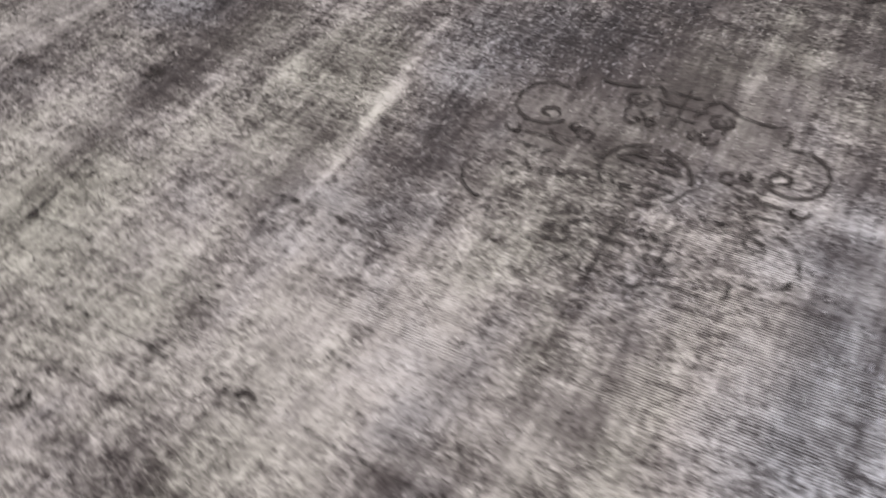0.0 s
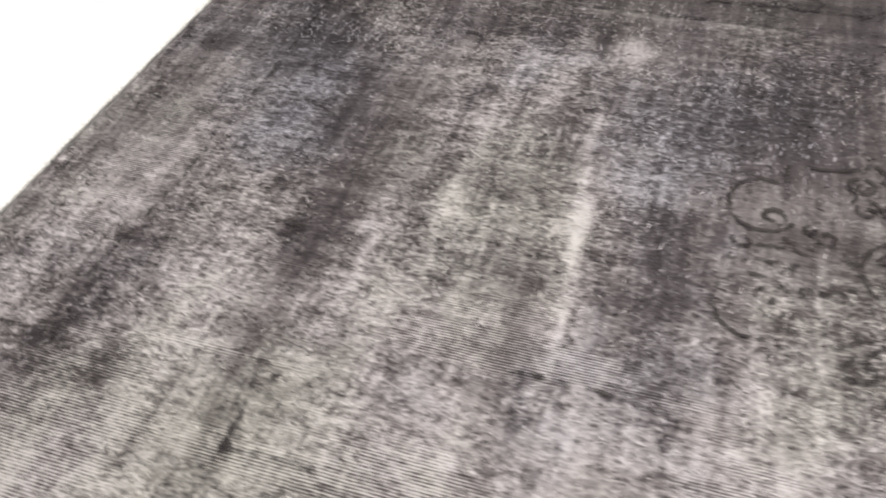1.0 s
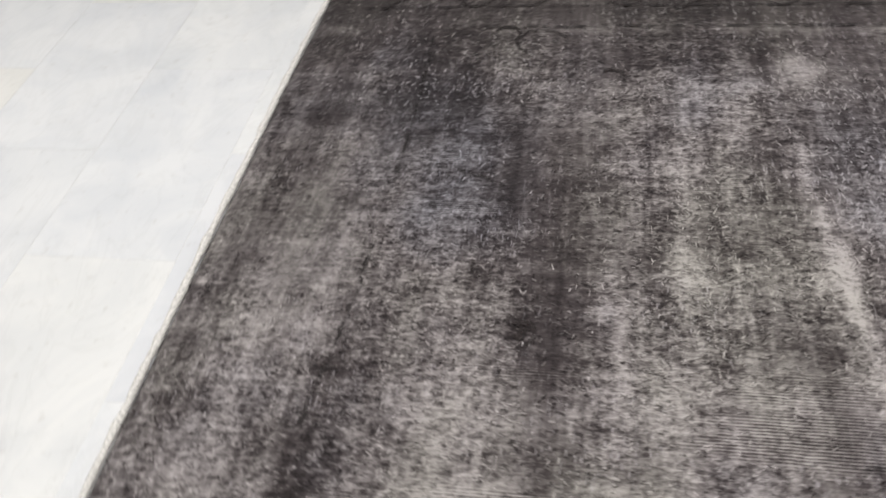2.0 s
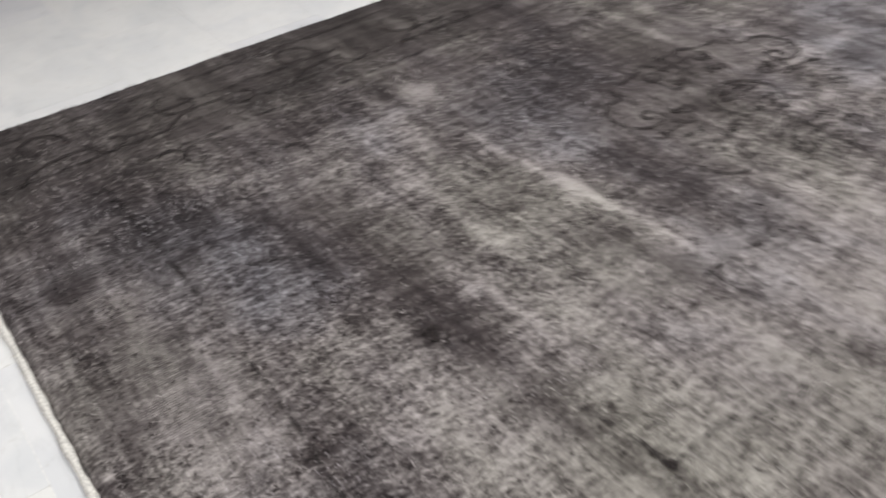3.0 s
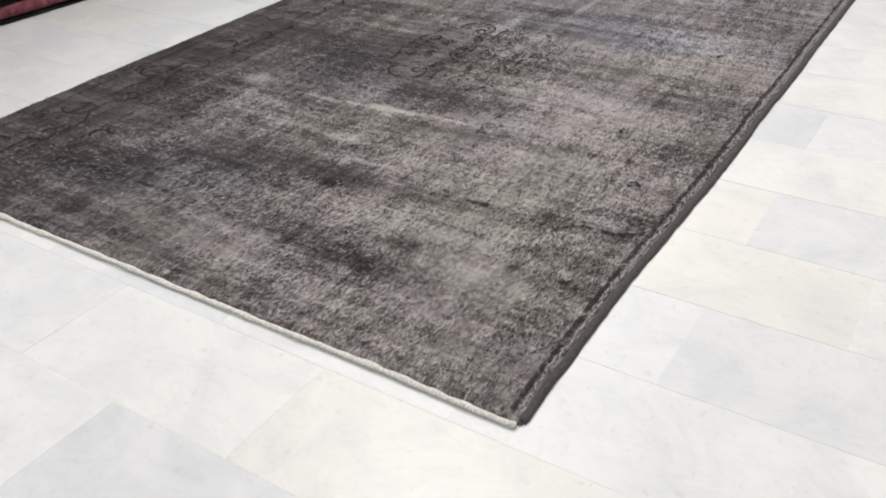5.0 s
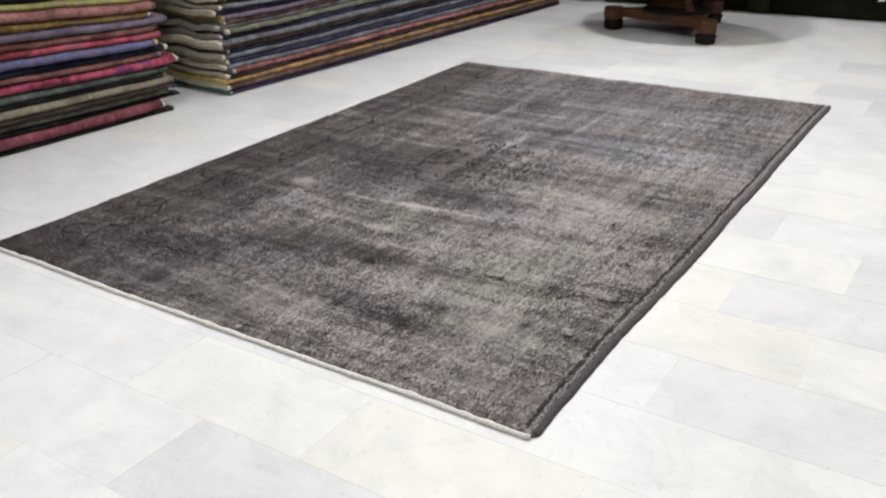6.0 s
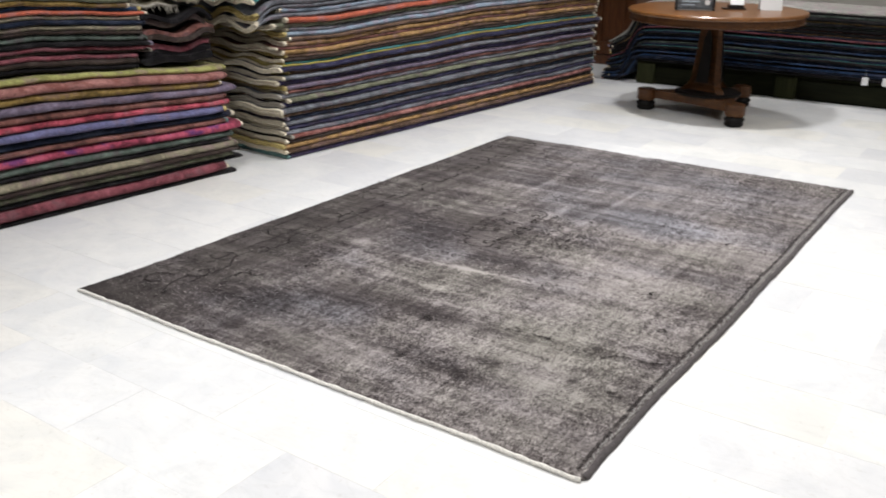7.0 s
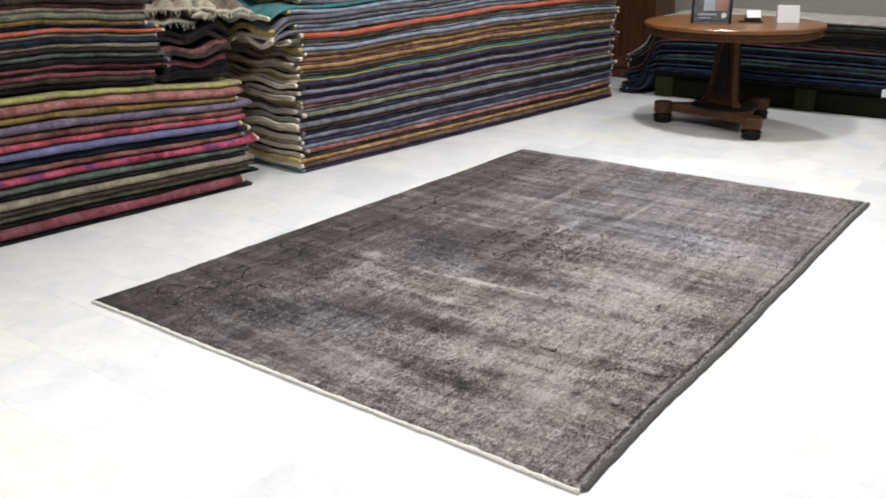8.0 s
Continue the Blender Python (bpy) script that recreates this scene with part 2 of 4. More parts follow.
MARBLE = marble()
GROUT = plain("pale grout", (0.70, 0.69, 0.67), 0.8, 90)
PILE = pile()
STRANDS = pile(True)
OUTLINE = worn_line("dark outline wool", (0.026, 0.020, 0.019), 0.44, 0.57)
FAINT = worn_line("nearly lost outline wool", (0.030, 0.024, 0.022), 0.51, 0.64)
SCROLL = worn_line("dark scroll wool", (0.024, 0.017, 0.016), 0.34, 0.49)
CREAM = plain("cream cotton cord", (0.60, 0.58, 0.54), 0.9, 240, 0.35, 0.6)
SELVEDGE = plain("taupe selvedge wool", (0.062, 0.054, 0.055), 0.95, 150, 0.4, 0.5)
STITCH = plain("pale stitching thread", (0.27, 0.26, 0.25), 0.9, 200, 0.5, 0.5)
WALLPAINT = plain("beige wall paint", (0.46, 0.44, 0.40), 0.8, 12, 0.04, 0.05)
CEILPAINT = plain("white ceiling paint", (0.7, 0.7, 0.69), 0.85, 12, 0.04, 0.05)
TABLEWOOD = varnished_wood("red-brown varnished wood", (0.042, 0.0165, 0.0055), (0.105, 0.042, 0.013), 0.4, (1, 12, 12), 0.0, 0.25)
TOPWOOD = varnished_wood("polished walnut veneer", (0.115, 0.045, 0.012), (0.25, 0.105, 0.030), 0.3, (2, 9, 9), 0.08)
EBONY = plain("ebonised wood", (0.007, 0.006, 0.0055), 0.55, 40, 0.4, 0.05)
EBONY.node_tree.nodes["Principled BSDF"].inputs["Specular IOR Level"].default_value = 0.15
CABWOOD = varnished_wood("dark cherry cabinet wood", (0.055, 0.019, 0.008), (0.16, 0.058, 0.021), 0.35, (10, 10, 1), 0.1)
OLIVEDARK = varnished_wood("dark olive painted boards", (0.006, 0.007, 0.004), (0.014, 0.015, 0.007), 0.9, (1, 10, 10), 0.0, 0.08)
OLIVE = varnished_wood("olive painted wood", (0.016, 0.019, 0.008), (0.036, 0.039, 0.016), 0.8, (10, 10, 1), 0.0, 0.1)
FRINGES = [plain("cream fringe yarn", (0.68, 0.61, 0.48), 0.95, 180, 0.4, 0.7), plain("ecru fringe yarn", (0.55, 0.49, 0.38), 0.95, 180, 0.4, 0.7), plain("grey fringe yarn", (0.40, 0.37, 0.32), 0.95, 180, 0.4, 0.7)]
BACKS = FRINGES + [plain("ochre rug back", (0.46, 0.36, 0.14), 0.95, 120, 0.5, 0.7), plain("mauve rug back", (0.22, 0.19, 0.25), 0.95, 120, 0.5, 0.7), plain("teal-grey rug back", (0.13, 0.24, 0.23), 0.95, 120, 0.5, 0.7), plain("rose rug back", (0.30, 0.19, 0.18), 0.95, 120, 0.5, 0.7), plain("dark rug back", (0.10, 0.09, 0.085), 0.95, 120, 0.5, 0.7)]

# ---- the room ----
X0, X1, Y0, Y1 = -3.2, 7.0, -5.0, 6.95


def wall(name, lo, hi, mat=WALLPAINT):
    ob = part(name, box_bm(lo, hi), mat)
    return tagged(ob, "plain beige painted shop wall", "wall", kind="structure")


wall("wall_west", (X0 - 0.2, Y0, -0.2), (X0, Y1, CEILING))
wall("wall_east", (X1, Y0, -0.2), (X1 + 0.2, Y1, CEILING))
wall("wall_south", (X0 - 0.2, Y0 - 0.2, -0.2), (X1 + 0.2, Y0, CEILING))
wall("wall_north", (X0 - 0.2, Y1, -0.2), (X1 + 0.2, Y1 + 0.2, CEILING))
tagged(part("ceiling", box_bm((X0 - 0.2, Y0 - 0.2, CEILING + 0.002), (X1 + 0.2, Y1 + 0.2, CEILING + 0.2)), CEILPAINT), "plain white shop ceiling", "ceiling", kind="structure")
floor = part("floor", box_bm((X0, Y0, -0.15), (X1, Y1, -0.0009)), GROUT)
tagged(floor, "pale polished marble floor of long tiles in running bond", "floor", kind="structure")


# ---- the overdyed rug ----
W, L = 2.12, 3.14


def rug_edge(x, y):
    """The rug's true outline: hand-woven sides that wander a little."""
    u, v = x / W, y / L
    dx = (1 - u) * (0.012 * n2(y * 1.9, 3.1) + 0.004 * n2(y * 11, 5.2)) + u * (0.007 * n2(y * 2.3, 8.4) + 0.003 * n2(y * 12, 1.2))
    dy = (1 - v) * (0.006 * n2(x * 2.1, 13.0)) + v * (0.012 * n2(x * 2.6, 17.0) + 0.005 * n2(x * 14, 2.2))
    # the corners are a little soft
    right, near = W - x, y
    dx -= 0.005 * math.exp(-abs(near) / 0.012) * math.exp(-abs(right) / 0.04)
    dy += 0.004 * math.exp(-abs(right) / 0.012) * math.exp(-abs(near) / 0.04)
    # the selvedge draws in, one near corner is pulled out
    dx -= 0.020 * (1 - u) ** 6 * math.exp(-max(y, 0) / 0.12)
    dx -= 0.010 * u ** 3 * math.exp(-((y - 0.55) / 0.45) ** 2)
    dy -= 0.003 * (1 - v) ** 3 * math.sin(math.pi * min(1, max(0, u)))
    return x + dx - 0.006 * u, y + dy - 0.004 * (1 - v)


def rug_height(x, y):
    return 0.0105 + 0.0022 * n2(x * 2.2, y * 2.2, 4.0) + 0.0012 * n2(x * 7, y * 9, 1.0)


# worn-pale and deep-dyed places of the pile: x, y, half-widths, strength
PALE = [(0.84, 0.988, 0.07, 0.006, 0.46), (0.97, 1.000, 0.07, 0.006, 0.42), (1.09, 1.021, 0.07, 0.012, 0.40), (1.20, 1.035, 0.08, 0.006, 0.36), (1.31, 1.044, 0.08, 0.008, 0.22), (0.53, 1.010, 0.05, 0.036, 0.34), (0.30, 0.990, 0.20, 0.018, 0.10), (1.07, 1.005, 0.05, 0.035, 0.26), (0.93, 1.11, 0.10, 0.08, 0.14),
        (1.085, 0.785, 0.05, 0.028, 0.32), (0.95, 0.800, 0.34, 0.026, 0.13), (1.35, 0.760, 0.15, 0.05, 0.13), (1.40, 0.470, 0.18, 0.06, 0.13), (1.58, 1.34, 0.25, 0.10, 0.15), (1.75, 1.29, 0.16, 0.13, 0.12), (1.70, 1.85, 0.32, 0.22, 0.10), (0.605, 0.66, 0.018, 0.40, 0.08),
        (0.52, 0.44, 0.06, 0.09, 0.12), (0.56, 0.20, 0.10, 0.04, 0.10), (0.54, 1.75, 0.16, 0.030, 0.14), (0.61, 2.17, 0.14, 0.03, 0.14), (1.19, 1.78, 0.22, 0.03, 0.12), (1.49, 2.54, 0.20, 0.10, 0.14), (1.77, 2.0, 0.12, 0.10, 0.12), (1.78, 0.45, 0.12, 0.10, 0.08), (1.85, 0.24, 0.16, 0.16, 0.09), (1.03, 1.88, 0.03, 0.10, 0.20), (1.28, 0.70, 0.08, 0.04, 0.10), (0.98, 0.36, 0.16, 0.05, 0.07), (1.62, 0.12, 0.30, 0.08, 0.05), (1.65, 0.85, 0.36, 0.40, 0.07), (1.75, 1.2, 0.3, 0.3, 0.05), (1.28, 0.18, 0.26, 0.10, 0.07)]
CREASES = [(0.745, 2.346, 0.012, 0.5, 0.14), (1.212, 2.293, 0.011, 0.42, 0.14), (1.641, 2.186, 0.012, 0.35, 0.12), (1.30, 2.003, 0.45, 0.011, 0.14), (1.394, 2.52, 0.4, 0.01, 0.12), (0.385, 1.20, 0.014, 1.2, 0.10), (0.616, 1.653, 0.3, 0.01, 0.10), (1.762, 0.49, 0.01, 0.35, 0.10)]
DEEP = [(1.555, 0.268, 0.045, 0.030, -0.40), (1.592, 0.392, 0.048, 0.026, -0.40), (1.60, 0.33, 0.10, 0.08, -0.08), (0.62, 0.31, 0.20, 0.12, -0.26), (0.88, 0.50, 0.16, 0.06, -0.13), (1.225, 0.57, 0.17, 0.06, -0.11), (1.222, 0.730, 0.10, 0.022, -0.12), (1.14, 1.14, 0.20, 0.05, -0.15), (1.26, 0.965, 0.10, 0.025, -0.12), (0.87, 0.92, 0.10, 0.03, -0.10),
        (0.69, 1.28, 0.15, 0.15, -0.16), (0.93, 1.47, 0.18, 0.19, -0.14), (1.10, 1.22, 0.10, 0.05, -0.12), (1.24, 1.50, 0.12, 0.14, -0.06), (1.70, 0.62, 0.13, 0.03, -0.14), (1.91, 0.64, 0.12, 0.05, -0.18), (2.05, 0.70, 0.03, 0.10, -0.16), (1.53, 0.60, 0.12, 0.020, -0.20), (1.10, 2.089, 0.14, 0.05, -0.14), (1.232, 0.542, 0.022, 0.014, -0.34), (0.25, 0.14, 0.25, 0.12, -0.07),
        (2.045, 0.8, 0.03, 0.6, -0.12), (1.50, 2.0, 0.16, 0.10, -0.13), (0.95, 2.47, 0.26, 0.07, -0.10), (0.57, 1.57, 0.24, 0.36, -0.13), (0.61, 2.25, 0.16, 0.05, -0.12), (0.50, 2.6, 0.4, 0.4, -0.05), (1.29, 1.95, 0.12, 0.10, -0.08), (1.98, 1.16, 0.10, 0.05, -0.12), (1.47, 1.25, 0.14, 0.05, -0.08), (1.39, 0.12, 0.12, 0.04, -0.10), (1.22, 0.54, 0.05, 0.10, -0.05), (0.92, 0.60, 0.05, 0.10, -0.07), (0.22, 1.05, 0.22, 0.40, -0.07), (0.38, 0.75, 0.20, 0.50, -0.13), (0.45, 1.5, 0.22, 0.30, -0.12), (0.56, 0.42, 0.18, 0.16, -0.10), (0.76, 1.12, 0.18, 0.13, -0.09), (1.31, 0.62, 0.20, 0.055, -0.17), (1.26, 1.17, 0.20, 0.07, -0.14)]
# dye casts, olive (-) through purple to blue (+): x, y, half-widths, strength
CASTS = [(0.15, 1.6, 0.22, 2.0, -0.07), (0.97, 0.44, 0.26, 0.12, 0.10), (0.66, 0.30, 0.22, 0.16, 0.16), (0.92, 1.10, 0.18, 0.10, 0.14), (0.69, 1.28, 0.16, 0.14, 0.15), (1.40, 2.05, 0.7, 0.22, 0.15), (1.2, 2.7, 0.9, 0.45, 0.12), (1.70, 0.60, 0.30, 0.26, -0.10), (1.47, 1.94, 0.2, 0.12, 0.10), (1.25, 0.62, 0.2, 0.14, 0.03), (1.15, 0.85, 0.16, 0.12, -0.06), (1.62, 0.30, 0.3, 0.12, 0.03), (0.93, 1.42, 0.2, 0.15, -0.06)]


# places where the pile is gone and the warp threads show: x, y, half-widths
BARE = [(1.72, 0.36, 0.26, 0.20), (1.66, 0.85, 0.10, 0.32), (1.80, 0.95, 0.06, 0.25), (1.40, 1.82, 0.26, 0.20), (0.78, 0.26, 0.34, 0.17), (1.36, 0.95, 0.12, 0.16), (1.10, 0.20, 0.22, 0.10), (1.55, 1.30, 0.12, 0.14), (1.20, 2.5, 0.4, 0.2)]


def build_rug():
    nx, ny = 170, 250
    verts, wear = [], []
    for j in range(ny + 1):
        for i in range(nx + 1):
            gx, gy = W * i / nx, L * j / ny
            rim = min(gx, W - gx, gy, L - gy)
            x, y = rug_edge(gx, gy)
            verts.append((x, y, 0.002 + rug_height(x, y) * min(1, 0.25 + rim / 0.016) + 0.0014 * n2(x * 45, y * 45, 2)))
            wear.append((gx, gy))
    faces = [(j * (nx + 1) + i, j * (nx + 1) + i + 1, (j + 1) * (nx + 1) + i + 1, (j + 1) * (nx + 1) + i) for j in range(ny) for i in range(nx)]
    # skirt down to the floor
    ring = [i for i in range(nx + 1)] + [(j + 1) * (nx + 1) - 1 for j in range(1, ny + 1)] + [ny * (nx + 1) + i for i in range(nx - 1, -1, -1)] + [j * (nx + 1) for j in range(ny - 1, 0, -1)]
    base = len(verts)
    for k in ring:
        verts.append((verts[k][0], verts[k][1], 0.0))
        wear.append(wear[k])
    n = len(ring)
    faces += [(ring[k], base + k, base + (k + 1) % n, ring[(k + 1) % n]) for k in range(n)]
    faces.append(tuple(base + k for k in range(n - 1, -1, -1)))
    me = mesh_of("rug", verts, faces, PILE)
    rug = new("rug", me)

    def wear_at(gx, gy):
        """How far the pile is worn, 0 deep-dyed to 1 bare."""
        wx = np.array([n2(x * 9, y * 9, 2.0) + 0.6 * n2(x * 26, y * 26, 5.0) for x, y in zip(gx, gy)])
        wy = np.array([n2(x * 9, y * 9, 12.0) + 0.6 * n2(x * 26, y * 26, 15.0) for x, y in zip(gx, gy)])
        w = np.full(len(gx), 0.47)
        w -= 0.13 / (1 + np.exp((gx - 0.36) / 0.05))
        w += 0.05 / (1 + np.exp(-(gx - 1.25) / 0.15))
        w -= 0.05 / (1 + np.exp((gy - 0.26) / 0.02)) / (1 + np.exp((gx - 0.9) / 0.1))
        w += 0.03 / (1 + np.exp(-(gy - 1.9) / 0.2))
        w -= 0.06 * np.exp(-((gx - 0.02) / 0.03) ** 2)
        for x, y, rx, ry, s in PALE + DEEP + CREASES:
            w += (1.05 if s > 0 else 0.72) * s * np.exp(-(0.8 * ((gx + 0.03 * wx * min(1, rx / 0.06) - x) / rx) ** 2 + 0.8 * ((gy + 0.03 * wy * min(1, ry / 0.06) - y) / ry) ** 2) ** 1.6)
        return w

    def tufted_at(gx, gy):
        """How much pile stands: 0.2 on rubbed-down patches, 1 where it is full."""
        t = np.array([n2(x * 2.0, y * 4.2, 31.0) + 0.55 * n2(x * 7, y * 13, 35.0) + 0.25 * n2(x * 24, y * 30, 38.0) for x, y in zip(gx, gy)])
        t = 0.66 + 1.1 * t + 0.30 / (1 + np.exp((gy - 0.8) / 0.12)) + 0.22 / (1 + np.exp(-(gx - 1.4) / 0.12))
        t = np.clip(t, 0.48, 1.0) - 0.40 / (1 + np.exp((gx - 0.38) / 0.03)) - 0.50 * np.exp(-((gx - 0.90) / 0.16) ** 2 - ((gy - 1.50) / 0.24) ** 2)
        return np.clip(t, 0.2, 1.0)

    def cast_at(gx, gy):
        c = np.zeros(len(gx))
        for x, y, rx, ry, s in CASTS:
            c += s * np.exp(-((gx - x) / rx) ** 2 - ((gy - y) / ry) ** 2)
        return c

    def bare_at(gx, gy):
        b = np.zeros(len(gx))
        for x, y, rx, ry in BARE:
            b = np.maximum(b, np.exp(-(((gx - x) / rx) ** 2 + ((gy - y) / ry) ** 2) ** 1.5))
        stripes = np.array([n2(x * 14, y * 2.2, 51.0) + 0.6 * n2(x * 40, y * 5.0, 55.0) for x, y in zip(gx, gy)])
        return np.clip(2.2 * (b - 0.45) + 2.0 * stripes, 0.0, 1.0)

    g = np.array(wear)
    attr = me.attributes.new("bare", "FLOAT", "POINT")
    attr.data.foreach_set("value", bare_at(g[:, 0], g[:, 1]).astype(np.float32))
    attr = me.attributes.new("cast", "FLOAT", "POINT")
    attr.data.foreach_set("value", cast_at(g[:, 0], g[:, 1]).astype(np.float32))
    attr = me.attributes.new("tufted", "FLOAT", "POINT")
    attr.data.foreach_set("value", tufted_at(g[:, 0], g[:, 1]).astype(np.float32))
    attr = me.attributes.new("wear", "FLOAT", "POINT")
    attr.data.foreach_set("value", wear_at(g[:, 0], g[:, 1]).astype(np.float32))
    tagged(rug, "large worn grey overdyed wool rug lying flat on the marble floor", "rug")

    # loose strands of pile, leaning along the rug
    rng = np.random.default_rng(5)
    count = 105000
    px, py = rng.uniform(0.004, W - 0.018, count), rng.uniform(0.006, L - 0.002, count)
    stand = tufted_at(px, py)
    keep = rng.random(count) < (stand - 0.12) * 1.15 * (1 - 0.85 * bare_at(px, py))
    px, py, stand = px[keep], py[keep], stand[keep]
    count = len(px)
    lean = rng.normal(1.35, 0.75, count)
    # pale flecks where the warp shows, lying across the rug
    flecks = 0
    for cx, cy, rx, ry, n in ((0.605, 0.70, 0.022, 0.36, 420), (0.53, 1.01, 0.06, 0.04, 200), (0.50, 0.42, 0.10, 0.14, 320), (0.60, 1.20, 0.05, 0.09, 160), (0.90, 1.06, 0.16, 0.05, 240), (1.07, 0.80, 0.16, 0.04, 160), (0.30, 0.18, 0.20, 0.08, 200), (1.22, 1.32, 0.20, 0.16, 160), (1.30, 0.60, 0.25, 0.25, 220), (0.90, 1.70, 0.35, 0.10, 160), (1.50, 2.3, 0.4, 0.3, 260), (0.8, 2.4, 0.3, 0.3, 180)):
        px = np.append(px, np.clip(rng.normal(cx, rx, n), 0.01, W - 0.02))
        py = np.append(py, np.clip(rng.normal(cy, ry, n), 0.01, L - 0.02))
        lean = np.append(lean, rng.normal(0.0, 0.35, n))
        flecks += n
    stand = np.append(stand, np.full(flecks, 0.3))
    count = len(px)
    lean = np.where(rng.random(count) < 0.18, lean + math.pi, lean)
    size = rng.uniform(0.004, 0.011, count)
    half = rng.uniform(0.0009, 0.0024, count)
    rise = rng.uniform(0.001, 0.0045, count)
    half[-flecks:] *= 0.6
    size[-flecks:] *= 1.4
    wear_of = np.append(wear_at(px[:-flecks], py[:-flecks]), rng.uniform(0.75, 1.1, flecks))
    cast_of = cast_at(px, py)
    true = np.array([rug_edge(x, y) for x, y in zip(px, py)])
    px, py = true[:, 0], true[:, 1]
    pts = np.zeros((count, 4, 3))
    dx, dy = np.cos(lean), np.sin(lean)
    z0 = np.array([rug_height(x, y) for x, y in zip(px, py)]) + 0.0022
    z0 *= np.clip(0.55 + np.minimum.reduce([px, W - px, py, L - py]) / 0.03, 0.55, 1.0)
    for k, (along, across, up) in enumerate(((0, -1, 0), (0, 1, 0), (1, 0.45, 1), (1, -0.45, 1))):
        pts[:, k, 0] = px + dx * size * along - dy * half * across
        pts[:, k, 1] = py + dy * size * along + dx * half * across
        pts[:, k, 2] = z0 + rise * up
    sme = mesh_of("loose_pile", pts.reshape(-1, 3).tolist(), [(4 * k, 4 * k + 1, 4 * k + 2, 4 * k + 3) for k in range(count)], STRANDS, False)
    attr = sme.attributes.new("wear", "FLOAT", "POINT")
    attr.data.foreach_set("value", np.repeat(wear_of, 4).astype(np.float32))
    attr = sme.attributes.new("tufted", "FLOAT", "POINT")
    attr.data.foreach_set("value", np.repeat(stand, 4).astype(np.float32))
    attr = sme.attributes.new("cast", "FLOAT", "POINT")
    attr.data.foreach_set("value", np.repeat(cast_of, 4).astype(np.float32))
    strands = new("loose_pile", sme)
    strands.parent = rug
    tagged(strands, "loose worn pile strands", kind="stuff")

    # cotton fuzz along the woven ends
    n = 1700
    ex, far = rng.uniform(0.01, W - 0.01, n), rng.random(n) < 0.3
    ang = np.where(far, math.pi / 2, -math.pi / 2) + rng.normal(0, 0.5, n)
    ends = np.array([rug_edge(x, L if q else 0.0) for x, q in zip(ex, far)])
    ends[:, 1] += np.where(far, -0.004, -0.009)
    reach, thin = rng.uniform(0.004, 0.014, n) * (0.35 + 0.65 * np.array([abs(n2(x * 11, 4.0)) * 2.2 for x in ex]).clip(0, 1)), rng.uniform(0.0005, 0.0013, n)
    pts = np.zeros((n, 4, 3))
    for k, (along, across, up) in enumerate(((0, -1, 0.006), (0, 1, 0.006), (1, 0.3, 0.002), (1, -0.3, 0.002))):
        pts[:, k, 0] = ends[:, 0] + np.cos(ang) * reach * along - np.sin(ang) * thin * across
        pts[:, k, 1] = ends[:, 1] + np.sin(ang) * reach * along + np.cos(ang) * thin * across
        pts[:, k, 2] = up
    fuzz = new("end_fuzz", mesh_of("end_fuzz", pts.reshape(-1, 3).tolist(), [(4 * k, 4 * k + 1, 4 * k + 2, 4 * k + 3) for k in range(n)], CREAM, False))
    fuzz.parent = rug
    tagged(fuzz, "short cotton fuzz", kind="stuff")

    def ribbon(name, paths, width, mat, lift=0.0062):
        for pts in paths:
            rv, rf, start = [], [], 0
            for i, (x, y) in enumerate(pts):
                ax, ay = pts[max(i - 1, 0)]
                bx, by = pts[min(i + 1, len(pts) - 1)]
                d = math.hypot(bx - ax, by - ay) or 1
                h = width * (0.35 + 0.35 * n2(x * 40, y * 40, 7) + 0.15)
                ox, oy = -(by - ay) / d * h, (bx - ax) / d * h
                z = rug_height(x, y) + lift
                rv += [(x + ox, y + oy, z), (x - ox, y - oy, z)]
            rf += [(start + 2 * i, start + 2 * i + 1, start + 2 * i + 3, start + 2 * i + 2) for i in range(len(pts) - 1)]
            ob = new(name, mesh_of(name, rv, rf, mat))
            ob.parent = rug

    def spiral(cx, cy, r, start, turns, sx=1.0):
        n = int(14 + 26 * turns)
        return [(cx + sx * r * (1 - 0.62 * k / n) * math.cos(start + 2 * math.pi * turns * k / n) + 0.006 * n2(k * 0.4, cx * 9), cy + r * (1 - 0.62 * k / n) * math.sin(start + 2 * math.pi * turns * k / n) + 0.006 * n2(k * 0.4, cy * 9 + 5)) for k in range(n + 1)]

    def stroke(x0, y0, x1, y1, bow=0.0, n=16):
        d = math.hypot(x1 - x0, y1 - y0)
        ox, oy = -(y1 - y0) / d, (x1 - x0) / d
        return [(x0 + (x1 - x0) * k / n + ox * bow * math.sin(math.pi * k / n) + 0.005 * n2(k * 0.6, x0 * 13), y0 + (y1 - y0) * k / n + oy * bow * math.sin(math.pi * k / n) + 0.005 * n2(k * 0.6, y0 * 13 + 3)) for k in range(n + 1)]

    # central medallion: a ringed shield, four hooks, curls beside a ladder; worn away on the far half
    MX, MY = 1.075, 1.545

    def ellipse(cx, cy, rx, ry, a0, a1, n=20):
        return [(cx + rx * math.cos(math.radians(a0 + (a1 - a0) * k / n)) + 0.004 * n2(k * 0.5, cx * 9), cy + ry * math.sin(math.radians(a0 + (a1 - a0) * k / n)) + 0.004 * n2(k * 0.5, cy * 9 + 5)) for k in range(n + 1)]

